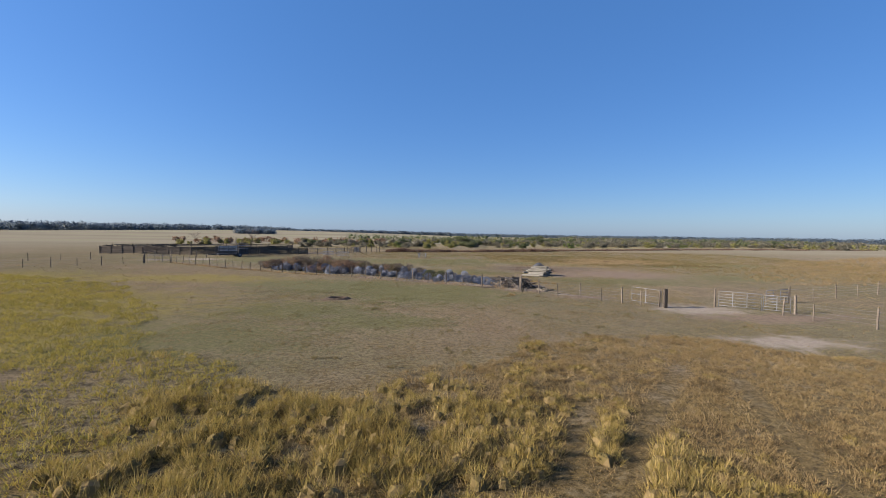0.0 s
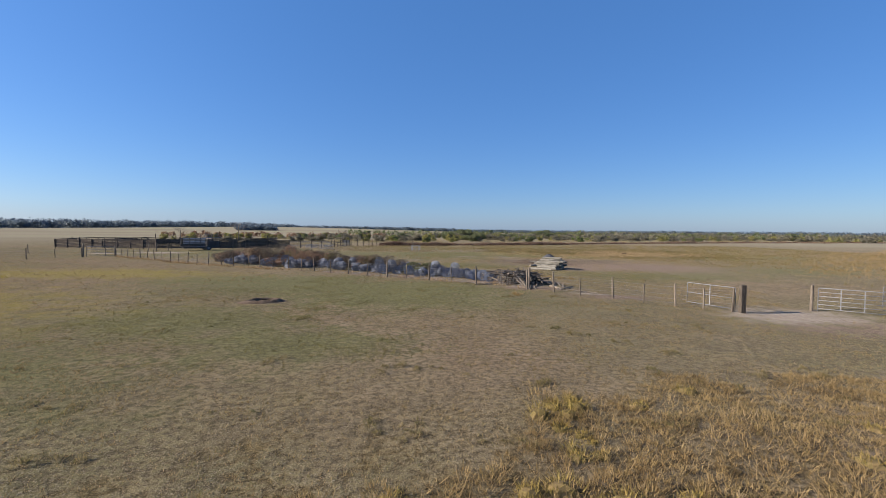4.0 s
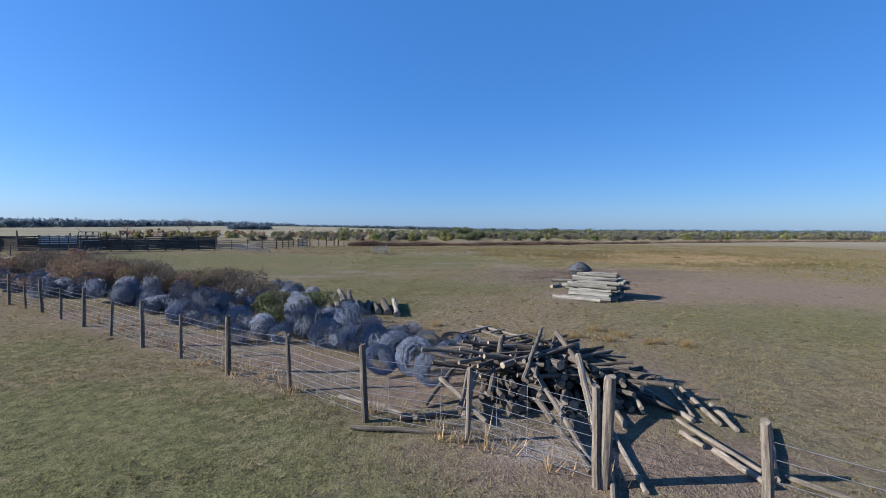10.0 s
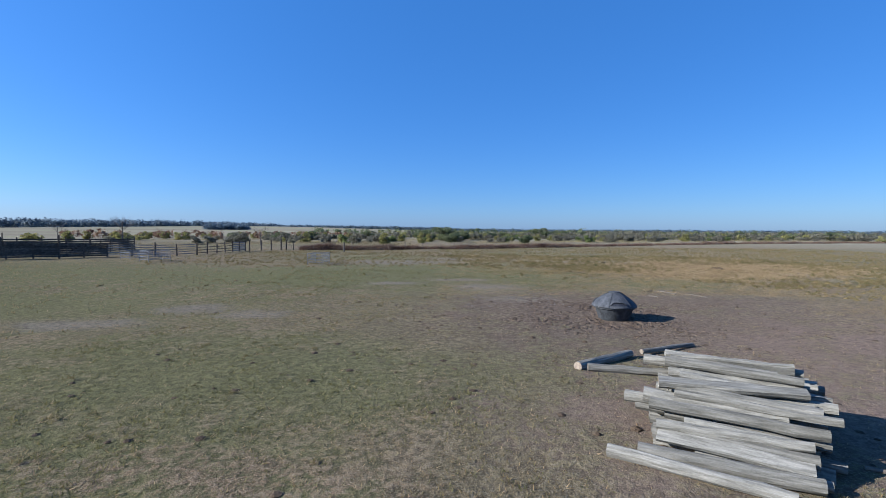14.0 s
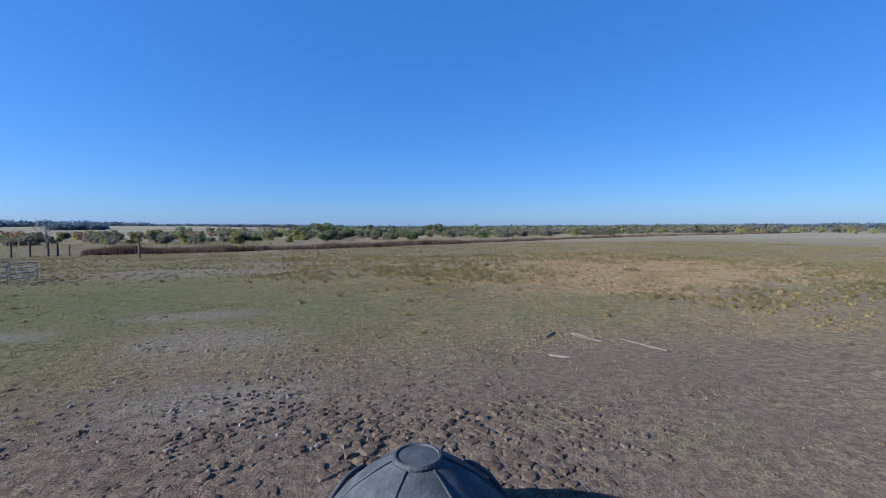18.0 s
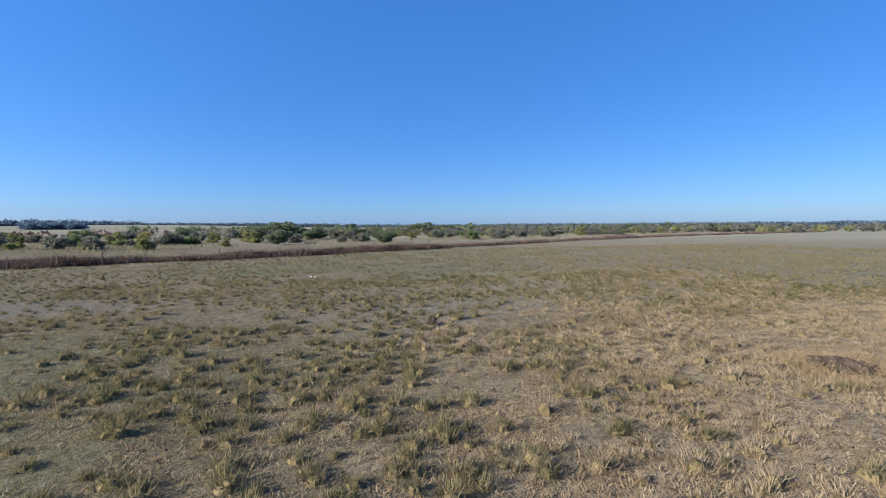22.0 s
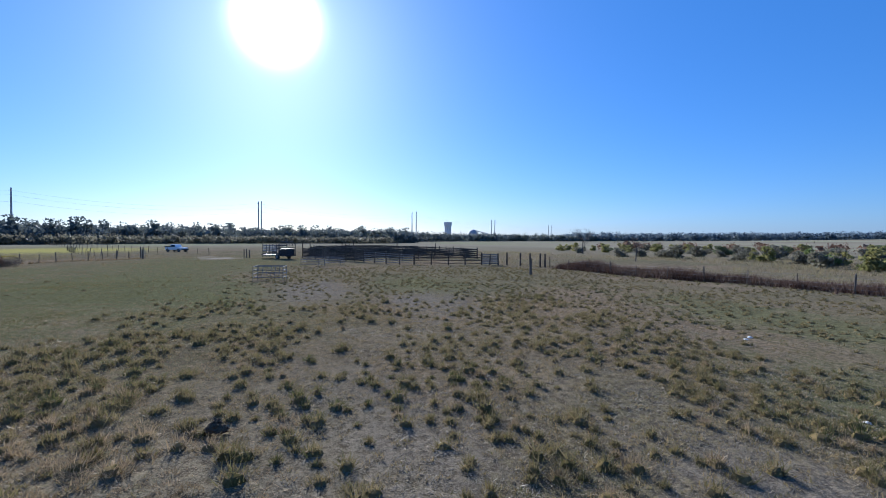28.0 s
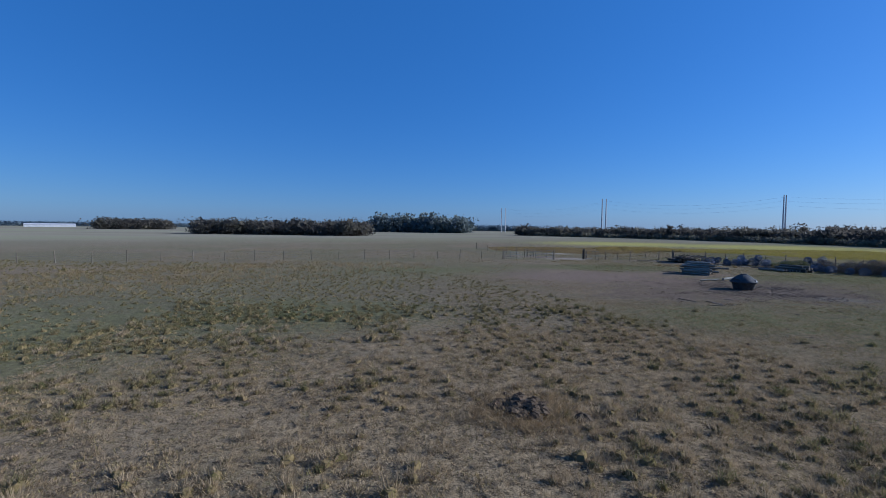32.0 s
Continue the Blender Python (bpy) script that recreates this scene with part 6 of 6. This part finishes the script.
part("shaft", Build().box((10, 9, 28), (0, 0, 14)).mesh("shaft", M_WHITE), tower)
part("head", Build().box((12.5, 11, 8), (0, 0, 32), chamfer=1.0).mesh("head", M_WHITE), tower)
tx, ty = cam_ray(*END, 73.5, 900)
conv = empty("plant_shed", pose(tx, ty, 0, 0, 0, 75), "pale plant shed with a sloping conveyor", "shed")
part("dome", Build().lathe([(9, 0), (9, 14), (7, 18), (3.5, 20.5), (0, 21)], 20).mesh("dome", M_CONCRETE, True), conv)
part("conveyor", Build().beam((0, 0, 21), (32, -10, 12), 2.0, 1.6).mesh("conveyor", M_CONCRETE), conv)
for k in range(3):
    part("trestle", Build().tube([(9 + k * 9, -3 - k * 3, 0), (9 + k * 9, -3 - k * 3, 18 - k * 2.6)], 0.5, 6).mesh("trestle", M_CONCRETE), conv)
hx, hy = cam_ray(*END, 222.6, 940)
house = empty("greenhouse", pose(hx, hy, 0, 0, 0, 42), "long low white greenhouse on the far plain", "building")
part("wall", Build().box((62, 16, 3.4), (0, 0, 1.7)).mesh("wall", M_CONCRETE), house)
part("roof", Build().raw([(-31, -8.4, 3.4), (31, -8.4, 3.4), (31, 8.4, 3.4), (-31, 8.4, 3.4), (-31, 0, 5.6), (31, 0, 5.6)], [(0, 1, 5, 4), (3, 4, 5, 2), (0, 4, 3), (1, 2, 5), (0, 3, 2, 1)]).mesh("roof", M_CONCRETE), house)

# ---- small things on the ground ----
def clod_mesh(seed, r0, flat):
    q = np.random.default_rng(seed)
    b = Build().lathe([(0.02, 0.9), (0.5, 0.8), (0.85, 0.45), (1.0, 0.1), (1.05, -0.1)], 11)
    b.v = [(x0 * r0 * (1 + q.normal(0, 0.16)), y0 * r0 * (1 + q.normal(0, 0.16)), z0 * r0 * flat * (1 + q.normal(0, 0.15))) for x0, y0, z0 in b.v]
    b.f.append(tuple(range(11)))
    return b


pats = Build()
for k in range(420):
    if k < 200:
        px, py = rr.uniform(-14, 40), rr.uniform(52, 128)
    elif k < 320:
        px, py = rr.uniform(0, 20), rr.uniform(56, 76)
    else:
        px, py = rr.gauss(19, 8), rr.gauss(78, 8)
    c = clod_mesh(k, rr.uniform(0.04, 0.11), rr.uniform(0.25, 0.5))
    z0 = ground_z(px, py)
    pats.raw([(x0 + px, y0 + py, z1 + z0) for x0, y0, z1 in c.v], c.f)
tagged(new("dung_pats", pats.mesh("dung_pats", M_DUNG)), "dark dried dung pats strewn over the pasture", "dung", kind="stuff")


def clod(name, x, y, r0, flat, label, category, seed, material=None):
    b = clod_mesh(seed, r0, flat)
    ob = new(name, b.mesh(name, material or M_DUNG, True))
    ob.matrix_basis = pose(x, y, ground_z(x, y) + 0.0, 0, 0, rr.uniform(0, 360))
    return tagged(ob, label, category)


burrow = empty("burrow_mound", pose(-7.6, 42.6, ground_z(-7.6, 42.6), 0, 0, 24) @ Matrix.Diagonal((0.95, 0.6, 0.9, 1)), "dark dug out burrow in a low sandy mound", "mound")
q = np.random.default_rng(9)
for name, profile, mat in (("spoil", [(1.5, -0.05), (1.2, 0.06), (0.95, 0.17), (0.8, 0.19), (0.68, 0.1)], M_MUD), ("hollow", [(0.72, 0.13), (0.55, 0.05), (0.3, 0.02), (0.0, 0.015)], M_DUNG)):
    b = Build().lathe(profile, 22)
    b.v = [(x0 * (1 + q.normal(0, 0.06)), y0 * (1 + q.normal(0, 0.06)), z0 * (1 + q.normal(0, 0.25))) for x0, y0, z0 in b.v]
    part(name, b.mesh(name, mat, True), burrow, "darker earth of the hollow" if name == "hollow" else "")
lump = Build()
for k in range(16):
    a, q = rr.uniform(0, 6.28), 0.19 * math.sqrt(rr.random())
    c = clod_mesh(700 + k, rr.uniform(0.05, 0.12), rr.uniform(0.7, 1.1))
    hz = 0.3 * (1 - q / 0.24) * rr.uniform(0.4, 1)
    lump.raw([(x0 + q * math.cos(a), y0 + q * math.sin(a), z0 + hz) for x0, y0, z0 in c.v], c.f)
ob = new("dirt_clump", lump.mesh("dirt_clump", M_DUNG))
ob.matrix_basis = pose(29.44, 109.6, ground_z(29.44, 109.6))
tagged(ob, "black clump of earth on bare turf", "clump")
dug = Build()
for k in range(46):
    ux, uy = rr.gauss(0, 0.3), rr.gauss(0, 0.24)
    c = clod_mesh(500 + k, rr.uniform(0.05, 0.16), rr.uniform(0.5, 0.9))
    hz = 0.16 * math.exp(-(ux * ux + uy * uy) * 5)
    dug.raw([(x0 + ux, y0 + uy, z0 + hz) for x0, y0, z0 in c.v], c.f)
ob = new("dug_mound", dug.mesh("dug_mound", M_DUNG))
ob.matrix_basis = pose(37.8, 101.95, ground_z(37.8, 101.95)) @ Matrix.Diagonal((1.35, 1.35, 1.1, 1))
tagged(ob, "dark mound of dug earth clods between dry grass", "mound", kind="stuff")
for k, (px, py) in enumerate([(49.4, 117.5), (24.9, 126.4), (24.6, 126.9), (31.6, 122.3)]):
    clod("white_scrap", px, py, 0.09 if k != 3 else 0.06, 0.6, "scrap of white plastic lying on the turf", "scrap", 20 + k, M_WHITE)
x, y = rng.normal(37.8, 0.75, 170), rng.normal(101.95, 0.6, 170)
stuff("mound_grass", blades(x, y, 30, 0.17, 0.14, 0.007, 1.2), G_STRAW, "dry grass round a dug mound", "grass")

line = np.array(walk_line(MAIN_A, 0.16))
x, y = line[:, 0] + rng.normal(0, 0.16, len(line)), line[:, 1] + rng.normal(0, 0.16, len(line))
keep = rng.uniform(0, 1, len(x)) < np.where(x < -14, 0.9, 0.3)
stuff("fence_weeds", blades(x[keep], y[keep], 22, 0.24, 0.12, 0.01, 0.7), G_STRAW, "dry weeds along the foot of the fence", "weeds")
